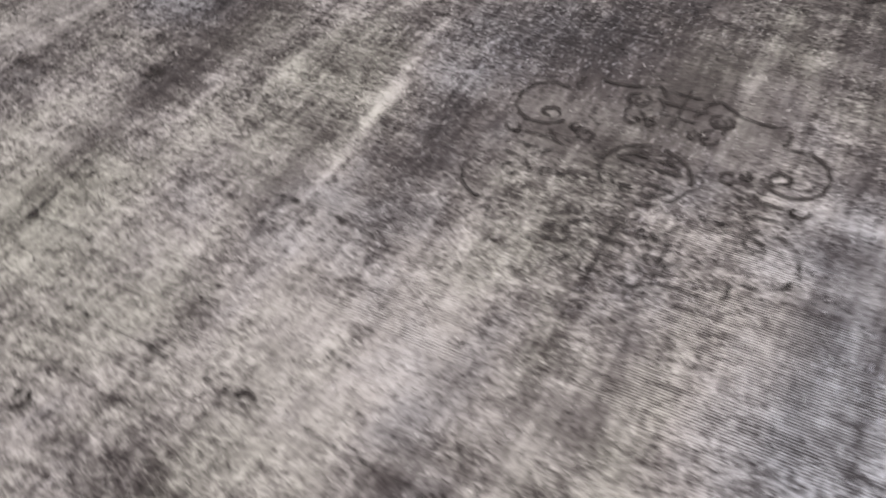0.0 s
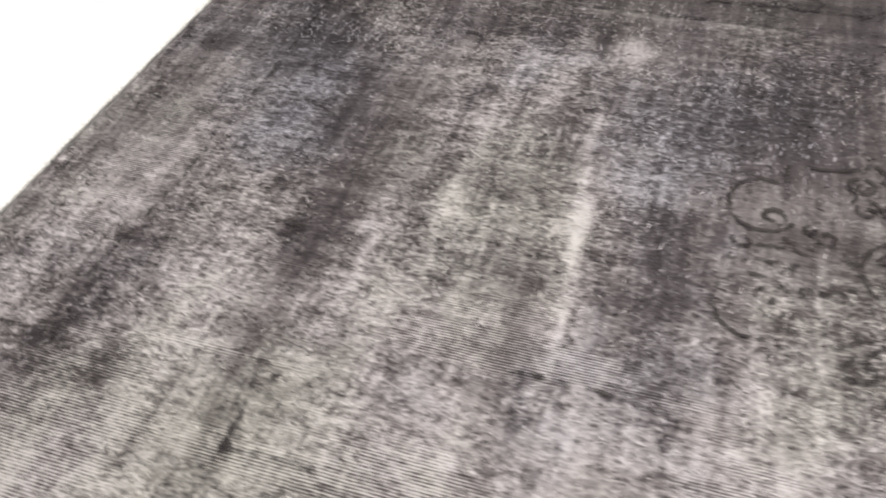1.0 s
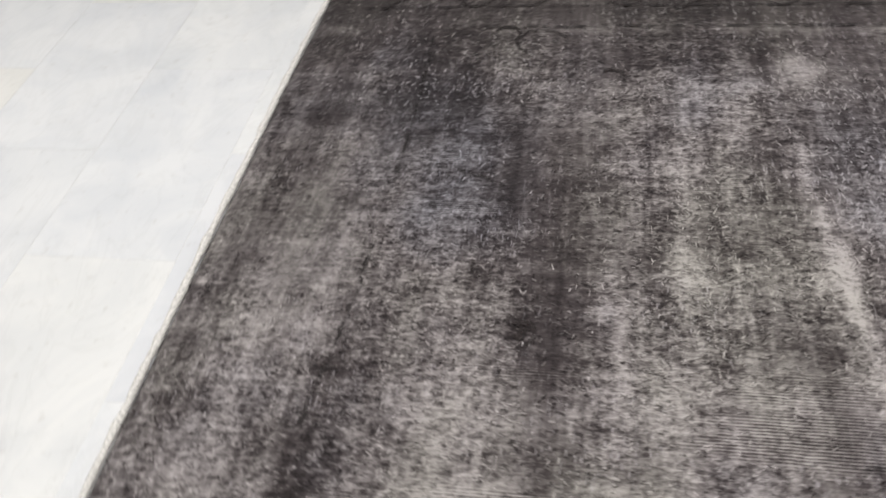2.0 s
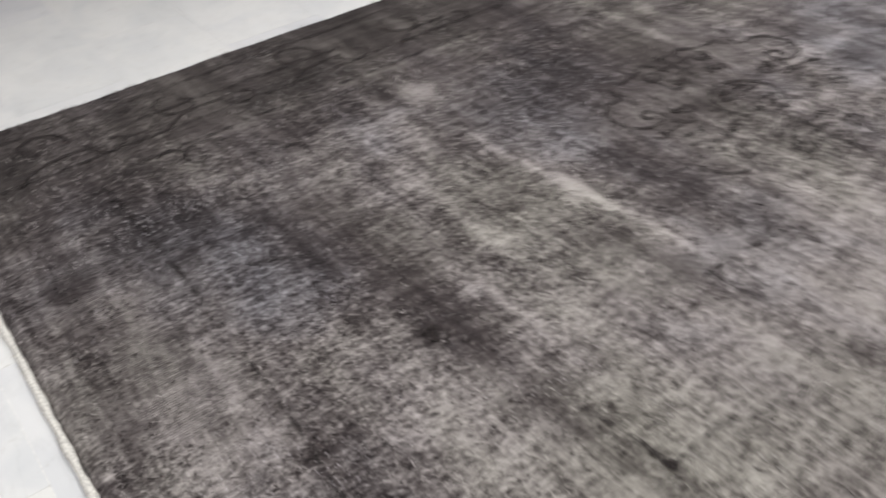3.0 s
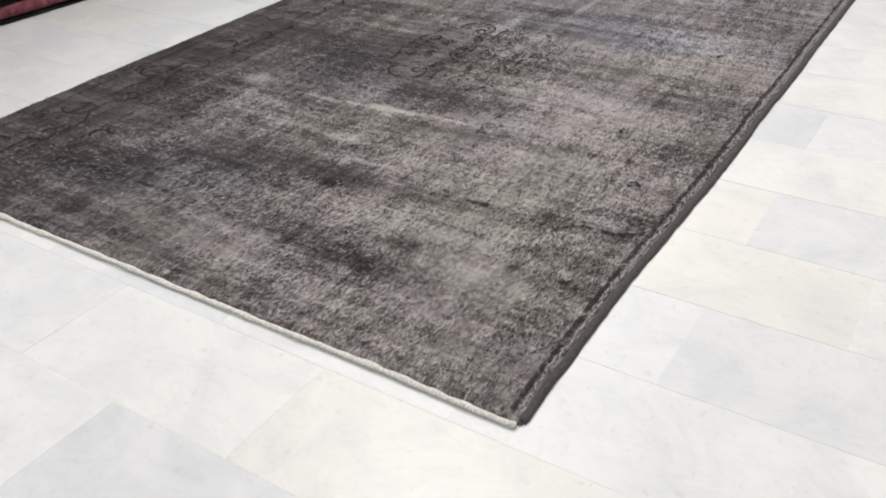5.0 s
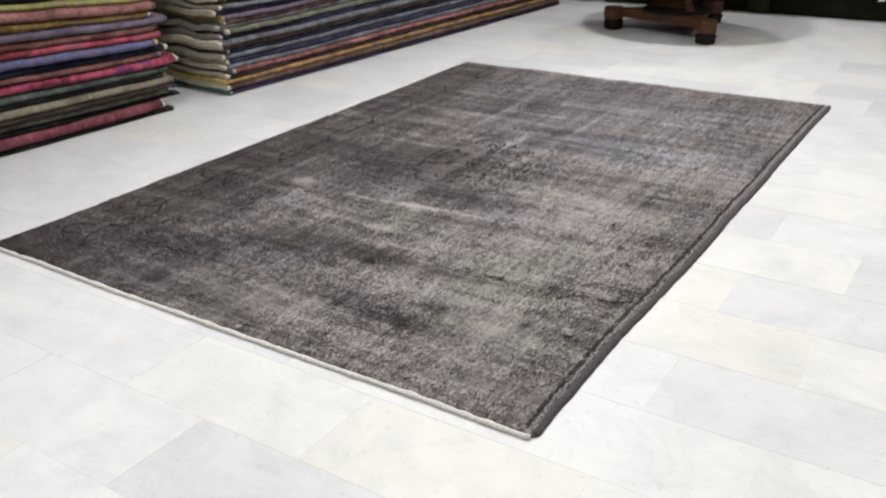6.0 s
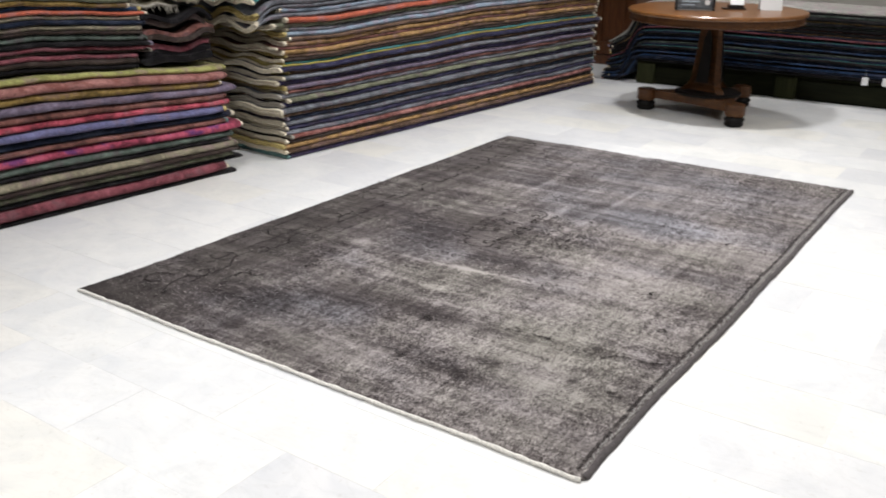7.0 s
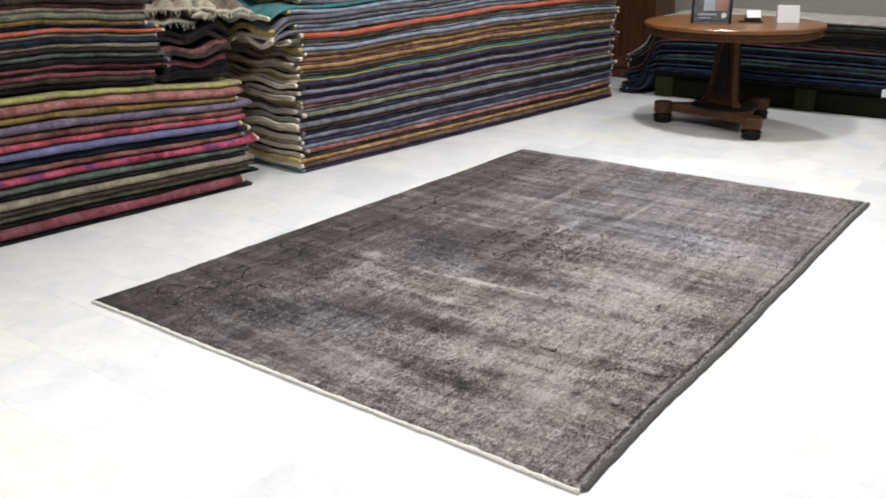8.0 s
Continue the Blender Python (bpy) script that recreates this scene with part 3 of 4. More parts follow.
    for sx in (-1, 1):
        crisp, sprigs, wool_line = [], [], SCROLL if sx < 0 else OUTLINE
        for sy in (-1, 1):
            def flip(path):
                return [(MX + sx * x, MY + sy * y) for x, y in path]

            crisp += [flip(ellipse(0.119, 0.237, 0.067, 0.060, -32, 236, 30)), flip(spiral(0.090, 0.222, 0.024, 3.6, 1.0)), flip(stroke(0.186, 0.200, 0.236, 0.204, 0.006)), flip(stroke(0.240, 0.172, 0.272, 0.062, -0.014)), flip(stroke(0.268, 0.060, 0.236, 0.040, 0.006)),
                      flip(ellipse(0.0, 0.0, 0.080, 0.082, 8, 86, 16)), flip(ellipse(0.0, 0.0, 0.060, 0.062, 12, 70, 10))]
            sprigs += [flip(ellipse(0.208, 0.082, 0.020, 0.022, 0, 350, 18)), flip(ellipse(0.204, 0.080, 0.009, 0.009, 0, 300, 8)), flip(stroke(0.205, 0.104, 0.160, 0.098, 0.010)), flip(spiral(0.145, 0.072, 0.017, 1.0, 0.9)), flip(spiral(0.150, 0.045, 0.014, 3.0, 0.8)), flip(stroke(0.175, 0.075, 0.150, 0.055, 0.006)),
                       flip(spiral(0.060, 0.134, 0.020, 2.0, 0.9)), flip(spiral(0.072, 0.160, 0.014, 0.5, 0.7)), flip(stroke(0.230, 0.050, 0.196, 0.030, 0.006)), flip(stroke(0.262, 0.0, 0.264, 0.026, 0.002)), flip(stroke(0.222, 0.0, 0.224, 0.034, 0.002)), flip(stroke(0.184, 0.0, 0.186, 0.034, 0.002)), flip(stroke(0.022, 0.010, 0.024, 0.052, 0.002)), flip(stroke(0.046, 0.012, 0.046, 0.036, 0.002)),
                       flip(stroke(0.036, 0.180, 0.020, 0.240, 0.010)), flip(spiral(0.020, 0.262, 0.018, 1.2, 0.7)), flip(stroke(0.010, 0.160, 0.045, 0.200, 0.008))]
        crisp.append([(MX + sx * (0.142 + 0.142 * k / 12), MY + 0.003 * n2(k * 0.7, sx)) for k in range(13)])
        ribbon("medallion_outline", crisp, 0.0080, wool_line)
        ribbon("medallion_sprig", sprigs, 0.0068, wool_line)
    # border scrolls beside the long side and the frame lines of the field
    border = []
    for k in range(9):
        y = 0.22 + 0.33 * k
        border += [spiral(0.16 + 0.03 * (k % 2), y, 0.065, 1.2 + 2.4 * (k % 2), 0.85), spiral(0.25, y + 0.14, 0.05, 4.2, 0.8), stroke(0.30, y - 0.08, 0.24, y + 0.10, 0.03)]
    for k in range(4):
        border += [spiral(0.42 + 0.40 * k, 2.93 - 0.02 * (k % 2), 0.06, 2.0 * k, 0.8), spiral(1.86 - 0.04 * (k % 2), 1.9 + 0.26 * k, 0.030, 1.0 + k, 0.4)]
    border += [spiral(0.45, 0.50, 0.07, 2.0, 0.6), spiral(0.40, 0.43, 0.04, 0.6, 0.6), spiral(1.94, 0.914, 0.018, 0.0, 0.9), spiral(1.80, 1.20, 0.02, 2.0, 0.4), spiral(1.23, 0.541, 0.028, 0.4, 0.6), spiral(0.56, 0.65, 0.04, 1.0, 0.4), stroke(1.86, 0.60, 1.98, 0.665, 0.03), stroke(1.98, 0.665, 2.06, 0.71, -0.01)]
    ribbon("border_scroll", border, 0.0072, SCROLL)
    frame_lines = [stroke(0.41, 0.280, 1.00, 0.284, 0.004, 60), stroke(1.06, 0.283, 1.42, 0.255, 0.004, 40), stroke(0.292, 0.1, 0.290, 3.0, 0.006, 140), stroke(0.380, 0.33, 0.374, 1.35, 0.005, 70), stroke(0.40, 1.45, 0.39, 2.80, 0.005, 70), stroke(0.197, 0.35, 0.199, 1.00, 0.004, 40), stroke(0.085, 0.1, 0.085, 3.0, 0.004, 120),
                   stroke(1.658, 0.640, 1.652, 0.78, 0.004, 14), stroke(1.50, 0.620, 1.655, 0.640, 0.006, 14), stroke(0.86, 0.38, 0.92, 0.50, 0.01, 14), stroke(1.42, 0.98, 1.43, 1.20, 0.006, 20)]
    ribbon("frame_line", frame_lines, 0.0078, OUTLINE)
    ribbon("frame_line", [stroke(1.645, 1.05, 1.70, 1.42, 0.006, 30), stroke(1.785, 0.84, 1.800, 1.20, 0.006, 30), stroke(1.80, 1.30, 1.86, 2.05, 0.006, 40), stroke(1.62, 1.9, 1.63, 2.7, 0.004, 40), stroke(0.5, 2.74, 1.6, 2.75, 0.004, 50), stroke(1.652, 0.80, 1.645, 1.00, 0.004, 20)], 0.0078, FAINT)
    ribbon("edge_line", [[rug_edge(x, y) for x, y in stroke(2.088, 0.02, 2.086, 3.12, 0.004, 200)]], 0.011, SCROLL)
    ribbon("dark_knot", [stroke(1.648, 0.634, 1.664, 0.645, 0.003, 5), stroke(1.222, 0.548, 1.246, 0.536, 0.004, 6)], 0.016, SCROLL)

    # cream end cord along the near end
    def along_end(off, height):
        return [(lambda q: (q[0], q[1] + off, height + 0.002 * n2(q[0] * 9, off * 50)))(rug_edge(0.012 + (W - 0.019) * k / 180, 0.0)) for k in range(181)]

    def cord(name, pts, radius, mat, flat, label):
        v, f = sweep([(p[0], p[1] + 0.0030 * n2(p[0] * 16, 3.0) + 0.0014 * n2(p[0] * 60, 9.0), p[2]) for p in pts], radius, 8, flat, 0.42)
        ob = new(name, mesh_of(name, v, f, mat))
        ob.parent = rug
        return tagged(ob, label)

    cord("end_cord", along_end(-0.007, 0.0072), 0.0066, CREAM, 0.95, "cream cotton end cord")
    # flat selvedge on the far long side with a row of pale stitches
    sv, sf = [], []
    n = 240
    for k in range(n + 1):
        x, y = rug_edge(W, 0.006 + (L - 0.006) * k / n)
        for off, z in ((-0.015, 0.009), (-0.012, 0.0140), (-0.006, 0.0142), (0.001, 0.010), (0.003, 0.0)):
            sv.append((x + off + 0.002 * n2(y * 30, off * 90), y, z + (0.0015 * n2(y * 26, off * 60) if z else 0)))
    for k in range(n):
        sf += [(5 * k + q, 5 * k + q + 1, 5 * k + q + 6, 5 * k + q + 5) for q in range(4)]
    selv = new("selvedge", mesh_of("selvedge", sv, sf, SELVEDGE))
    selv.parent = rug
    tagged(selv, "flat taupe wool selvedge")
    tv, tf = [], []
    y = 0.03
    while y < L - 0.05:
        x, yy = rug_edge(W, y)
        length = 0.010 + 0.012 * random.random()
        x += -0.030 + 0.010 * random.random()
        v, f = sweep([(x + 0.008 * random.random(), yy, 0.0135), (x + 0.004, yy + length * 0.5, 0.0170), (x + 0.008 * random.random() - 0.003, yy + length, 0.0135)], 0.0026, 5)
        tf += [tuple(q + len(tv) for q in face) for face in f]
        tv += v
        y += 0.006 + 0.012 * random.random()
    stitch = new("stitching", mesh_of("stitching", tv, tf, STITCH))
    stitch.parent = rug
    tagged(stitch, "row of pale stitches", kind="stuff")
    return rug


build_rug()


# ---- stacks of folded rugs ----
def srgb(h):
    rgb = [((int(h[i:i + 2], 16) / 255 + 0.055) / 1.055) ** 2.4 for i in (0, 2, 4)]
    grey = 0.3 * rgb[0] + 0.6 * rgb[1] + 0.1 * rgb[2]
    return tuple(0.97 * (0.86 * v + 0.14 * grey) for v in rgb)


DYES = {}
for key, words, code, mottle in (
    ("k", "near-black", "120f13", 0.4), ("n", "navy blue", "1a2439", 0.5), ("i", "indigo", "302e4c", 0.5), ("p", "purple", "40385c", 0.4), ("v", "lavender", "686790", 0.3),
    ("s", "slate grey", "696c74", 0.45), ("b", "blue-grey", "7f90a2", 0.35), ("u", "blue", "223e62", 0.5), ("t", "teal", "3a8486", 0.3), ("y", "yellow", "a89a3c", 0.25),
    ("m", "mustard", "80662a", 0.5), ("g", "gold-brown", "a07a44", 0.5), ("w", "brown", "6a5140", 0.5), ("d", "dark brown", "3a2e28", 0.5), ("o", "olive-grey", "827a64", 0.4),
    ("e", "sage green", "70725c", 0.4), ("f", "dark green-grey", "505c54", 0.5), ("r", "crimson", "a83c4e", 0.6), ("h", "hot pink", "a03a54", 0.7), ("a", "maroon", "7c3c46", 0.5),
    ("c", "rust red", "784a42", 0.6), ("l", "salmon", "96625c", 0.5), ("q", "orange-red", "bc5a3c", 0.25), ("j", "yellow-green", "9a9852", 0.3), ("x", "light grey", "a5a39c", 0.25),
    ("z", "mauve-grey", "6c6074", 0.5), ("B", "beige", "b0a58c", 0.35),
):
    DYES[key] = (words, wool(words + " wool", srgb(code), mottle, srgb("503070") if key == "h" else srgb("7a4038") if key == "l" else None))


def rug_stack(at, turn, length, depth, layers, group, base=None, sag=None, wave=0.02, fringe_at=(0, 1), ragged=0.03, droop=None, seed=1, spacing=0.05, lean=0.0, front=0.0, ends=0.03, thick=0.027, wave_reach=0.5, ripple=10.0):
    """Folded rugs laid one on another. Each letter of layers is a rug, from the floor up;
    a small letter's dye, a digit after it scales its thickness (5 is usual)."""
    rng = random.Random(seed)
    ns = max(10, int(length / spacing))
    ss = np.linspace(0, length, ns + 1)
    floor_z = np.array([base(s) if base else 0.0 for s in ss])
    top = floor_z.copy()
    spec = []
    for ch in layers:
        if ch.isdigit():
            spec[-1][1] = int(ch) / 5
        else:
            spec.append([ch, 1.0])
    full = sum(thick * q for _, q in spec)
    ds = [0.0, 0.25, 0.5, 0.75] + [1 + k for k in range(33)]
    m = pose(*at, 0, 0, turn)
    for li, (ch, scale) in enumerate(spec):
        words, mat = DYES[ch]
        t0 = thick * scale * (0.88 + 0.24 * rng.random())
        offset, a, b = front + ragged * (rng.random() - 0.6) - lean * li / len(spec), rng.uniform(-ends, ends), rng.uniform(-ends, ends)
        fall = droop(li, len(spec)) if droop else 0.0
        if fall:
            a = -0.13 - 0.06 * rng.random()
        tt = np.array([t0 * (1 + 0.15 * n2(s * 1.6, li * 3.7, seed) + 0.035 * n2(s * 6, li * 5.1, seed) + 0.02 * n2(s * 17, li * 2.9, seed)) for s in ss])
        k01 = (float(np.mean(top)) - float(np.mean(floor_z))) / max(full, 0.01)
        verts, faces = [], []
        ring = 2 * len(ds) + 3

        def place(s, d, z, h):
            """d metres behind the front fold, at height z."""
            near = math.exp(-s / wave_reach) + 0.35 * math.exp(-(length - s) / wave_reach)
            w = wave * (0.25 + k01) * near * (math.sin(d * (ripple + 4 * n2(li * 0.09, seed)) + li * 0.16 + 2.6 * n2(d * 2.4, li * 0.14, seed)) + 0.7 * n2(d * 9, li * 0.35, seed + 1) - 0.2) * min(1, d / 0.1)
            if sag:
                w += sag(s / length, k01)
            if fall and s < 0.0:
                w -= fall * (s / a) ** 2 * (0.7 + 0.5 * n2(d * 5, li))
            return Vector((-d + offset + 0.010 * n2(s * 2.4, li * 2.3, seed + 3) + 0.005 * n2(s * 9, li * 4.3, seed) + 0.002 * n2(s * 24, z * 40, seed), s, max(z + w, 0.0005 + h)))

        for i in range(ns + 1):
            s = a + (ss[i] / length) * (length + b - a)
            z0, t = top[i], tt[i]
            nose = 0.85 * t
            turn_at = [math.radians(47 + 58 * q) for q in ds[:4]]
            back = [nose * (1 - math.cos(w)) for w in turn_at] + [0.02 + nose + (depth - nose) * ((q - 1) / 32.0) ** 1.1 for q in ds[4:]]
            squash = [math.sin(w) for w in turn_at] + [1.0] * 33
            top_row = [place(s, d, z0 + t * (0.5 + 0.50 * h), 0.01) for d, h in zip(back, squash)]
            bot_row = [place(s, d, z0 + t * (0.5 - 0.50 * h), 0.0) for d, h in zip(back, squash)]
            nose_row = [place(s, 0.10 * nose, z0 + t * 0.73, 0.008), place(s, 0.0, z0 + t * 0.5, 0.006), place(s, 0.10 * nose, z0 + t * 0.27, 0.004)]
            verts += top_row[::-1] + nose_row + bot_row
        for i in range(ns):
            for q in range(ring):
                q2 = (q + 1) % ring
                faces.append((i * ring + q, i * ring + q2, (i + 1) * ring + q2, (i + 1) * ring + q))
        capped = len(faces)
        for i, flip in ((0, False), (ns, True)):
            o = i * ring
            for q in range(len(ds) - 1):
                f = (o + q, o + q + 1, o + ring - 2 - q, o + ring - 1 - q)
                faces.append(f if flip else f[::-1])
            f = tuple(o + q for q in range(len(ds) - 1, len(ds) + 4))
            faces.append(f if flip else f[::-1])
        me = mesh_of("folded_rug", verts, faces, mat)
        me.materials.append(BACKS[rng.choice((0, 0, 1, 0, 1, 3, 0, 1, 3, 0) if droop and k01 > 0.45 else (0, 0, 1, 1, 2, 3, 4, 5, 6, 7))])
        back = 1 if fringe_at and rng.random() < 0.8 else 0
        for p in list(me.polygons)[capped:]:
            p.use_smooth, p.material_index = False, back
        ob = new("folded_rug", me)
        ob.matrix_basis = m
        tagged(ob, f"{words} overdyed wool rug folded flat in a stack", "rug", group)
        # fringed ends: a cord that follows the fold round
        for i, side in ((0, -1), (ns, 1)):
            if (0 if i == 0 else 1) not in fringe_at:
                continue
            o = i * ring
            loop = [verts[o + q] for q in range(ring)]
            mid = sum((v.z for v in loop)) / ring
            path = []
            for q, v in enumerate(loop):
                inner = loop[ring - 1 - q]
                path.append(Vector((v.x - 0.002, v.y + side * (0.004 + 0.006 * rng.random()), v.z * 0.72 + inner.z * 0.28)))
            fv, ff = sweep([tuple(p) for p in path], min(0.0105, 0.38 * t0), 6, 0.9, 0.5)
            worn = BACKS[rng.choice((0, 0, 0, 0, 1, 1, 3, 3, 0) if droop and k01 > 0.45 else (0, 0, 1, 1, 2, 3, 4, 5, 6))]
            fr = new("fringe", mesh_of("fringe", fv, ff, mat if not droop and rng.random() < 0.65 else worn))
            fr.parent = ob
            tagged(fr, "worn cotton fringe")
        top = top + tt
    return top


TURN_W = -5.2
# front stack beside the rug
LOW = 2.54
low_top = rug_stack((-1.022, 1.40 - 2.42, 0.0), TURN_W, LOW, 0.80, "k3a8k2e6d3o5k3f6h6c4n6v6r5c5z6m5l7j4", "low stack of folded rugs", sag=lambda u, k: 0.070 * k * math.sin(math.pi * min(1, u * 1.05)), fringe_at=(1,), wave=0.006, seed=11, thick=0.0335, ends=0.07, ragged=0.04)
# shorter rugs laid on top of it, set back
rug_stack((-1.045 - 0.045, 1.40 - 2.42 + 0.01, 0.0), TURN_W, 2.08, 0.66, "k4d4a4d3a4k3f6d3o5n4o4q3u4m4e5o4a4d5w4m3w5n4a5d5", "upper stack of folded rugs", base=lambda s: float(np.interp(s, np.linspace(0, LOW, len(low_top)), low_top)) + 0.070 * 1.05 * math.sin(math.pi * min(1, s / LOW * 1.05)) + 0.004, fringe_at=(1,), wave=0.006, seed=23, ends=0.06, ragged=0.05, thick=0.028)
# long stack with its fringed ends towards the room
rug_stack((-0.718, 1.872, 0.0), TURN_W, 3.40, 0.86, "p5w5g5d4l5s4i5s5n5w4s5i5e4s5c4z5p5s4w4i5y2t3d4w4g6c3g6w4b5s4e5q5s4b5s4s5b5t4s5o5s5z5", "long stack of folded rugs", sag=lambda u, k: k * float(np.interp(u, (0, 0.12, 0.26, 0.42, 0.56, 0.68, 0.82, 1), (-0.045, -0.058, -0.060, -0.034, 0.004, 0.020, 0.014, -0.015))), wave=0.015, ripple=16.0, seed=37, thick=0.0298, ends=0.05, ragged=0.035, droop=lambda li, n: {n - 10: 0.06, n - 8: 0.12, n - 7: 0.10, n - 5: 0.08}.get(li, 0.0))
# crumpled rugs dropped on the low stack's end
rug_stack((-1.62, 1.13, 0.0), -95.0, 0.66, 0.40, "k6k5a4k5d5c4k5d4k4", "crumpled pile of rugs", base=lambda s: 0.625, fringe_at=(), wave=0.030, ripple=20.0, seed=51, thick=0.030, ends=0.07, ragged=0.08, wave_reach=1.2, spacing=0.04)


# rugs bundled up on top of the crumpled pile
def bundled_rug(at, turn, length, depth, dye, fringe, seed, tall=0.07, ridges=3.0):
    """A soft rug pushed into ridges, with its cotton fringe hanging over the near edge."""
    words, mat = DYES[dye]
    nu, nv = 54, 34
    m = pose(*at, 0, 0, turn)
    top = []
    for j in range(nv + 1):
        for i in range(nu + 1):
            u, v = i / nu, j / nv
            x = length * (u - 0.5) + 0.03 * n2(u * 5, v * 4, seed)
            y = depth * (v - 0.5) + 0.03 * n2(u * 4, v * 5, seed + 3)
            fold = 0.5 + 0.5 * math.sin(2 * math.pi * ridges * (u + 0.14 * n2(v * 2.5, seed)) + 2.2 * n2(u * 2, v * 2, seed + 5))
            rim = min(1.0, 5 * min(u, 1 - u) + 0.25) * min(1.0, 4 * min(v, 1 - v) + 0.25)
            z = 0.020 + tall * rim * (0.35 + 0.65 * fold ** 0.8 + 0.35 * n2(u * 7, v * 7, seed + 8))
            top.append((x, y, max(z, 0.014)))
    low = [(x, y, max(z - 0.016, 0.0)) for x, y, z in top]
    k = len(top)
    w = nu + 1
    faces = [(j * w + i, j * w + i + 1, (j + 1) * w + i + 1, (j + 1) * w + i) for j in range(nv) for i in range(nu)]
    faces += [tuple(k + q for q in f[::-1]) for f in faces]
    ring = [i for i in range(w)] + [(j + 1) * w - 1 for j in range(1, nv + 1)] + [nv * w + i for i in range(nu - 1, -1, -1)] + [j * w for j in range(nv - 1, 0, -1)]
    faces += [(ring[q], k + ring[q], k + ring[(q + 1) % len(ring)], ring[(q + 1) % len(ring)]) for q in range(len(ring))]
    ob = new("bundled_rug", mesh_of("bundled_rug", top + low, faces, mat))
    ob.matrix_basis = m
    tagged(ob, f"{words} wool rug bundled into soft ridges on a pile", "rug", "bundled rugs")
    rng = random.Random(seed)
    cord_v, cord_f = sweep([(x, y - 0.004, z - 0.004) for x, y, z in top[:w]], 0.009, 6, 0.9, 0.5)
    tufts_v, tufts_f = list(cord_v), list(cord_f)
    for i in range(0, w):
        for _ in range(rng.choice((0, 1, 2, 4))):
            x, y, z = top[i]
            x += 0.012 * (rng.random() - 0.5)
            reach, sway = 0.010 + 0.035 * rng.random() ** 2, 0.04 * (rng.random() - 0.5)
            v, f = sweep([(x, y, z - 0.004), (x + 0.5 * sway, y - 0.6 * reach, z - 0.25 * reach), (x + sway, y - 0.8 * reach, z - reach)], 0.0022, 4)
            tufts_f += [tuple(q + len(tufts_v) for q in face) for face in f]
            tufts_v += v
    fr = new("fringe", mesh_of("fringe", tufts_v, tufts_f, FRINGES[fringe]))
    fr.parent = ob
    tagged(fr, "cream cotton fringe")


bundled_rug((-1.22, 1.24, 0.885), 66, 0.40, 0.42, "o", 2, 61, 0.06)
bundled_rug((-1.12, 1.36, 0.950), 52, 0.40, 0.36, "B", 1, 67, 0.06, 3.5)
bundled_rug((-1.05, 1.50, 0.925), 84, 0.36, 0.34, "o", 1, 73, 0.07, 2.6)


# low plinth and the dark stack on it, behind the table
def smooth01(v):
    v = min(1.0, max(0.0, v))
    return v * v * (3 - 2 * v)


def build_plinth():
    plinth = tagged(empty("display_plinth", (0, 5.58, 0)), "low dark olive wooden plinth carrying a rug stack", "plinth")
    part("carcass", box_bm((-0.15, 0.035, 0.0), (3.35, 0.70, 0.172)), OLIVEDARK, plinth)
    part("top_rail", box_bm((-0.16, 0.0, 0.174), (3.36, 0.70, 0.190), 0.003), OLIVEDARK, plinth)
    for x in (-0.155, 1.02, 2.05, 3.05):
        part("post", box_bm((x, 0.004, 0.0), (x + 0.16, 0.034, 0.172), 0.004), OLIVE, plinth, "lighter olive post")
    for x in (0.08, 1.21, 2.24):
        part("panel", box_bm((x, 0.022, 0.012), (x + 0.78, 0.034, 0.160), 0.005), OLIVEDARK, plinth)


build_plinth()
rug_stack((-0.42, 5.565, 0.0), -90.0, 3.75, 0.66, "k5n4u3k4u2n4k4t1n4f3k4u2n4k3n3t1k4a2n3g2k4c2k4f3k4m2k5f4k3x5", "dark stack of folded rugs", base=lambda s: 0.193 * smooth01((s - 0.12) / 0.16), sag=lambda u, k: -0.16 * k * max(0.0, 1 - u / 0.12) ** 2 + 0.012 * k * math.sin(9 * u), wave=0.012, seed=71, thick=0.0262, ends=0.045, ragged=0.05, lean=0.06, fringe_at=(0,))


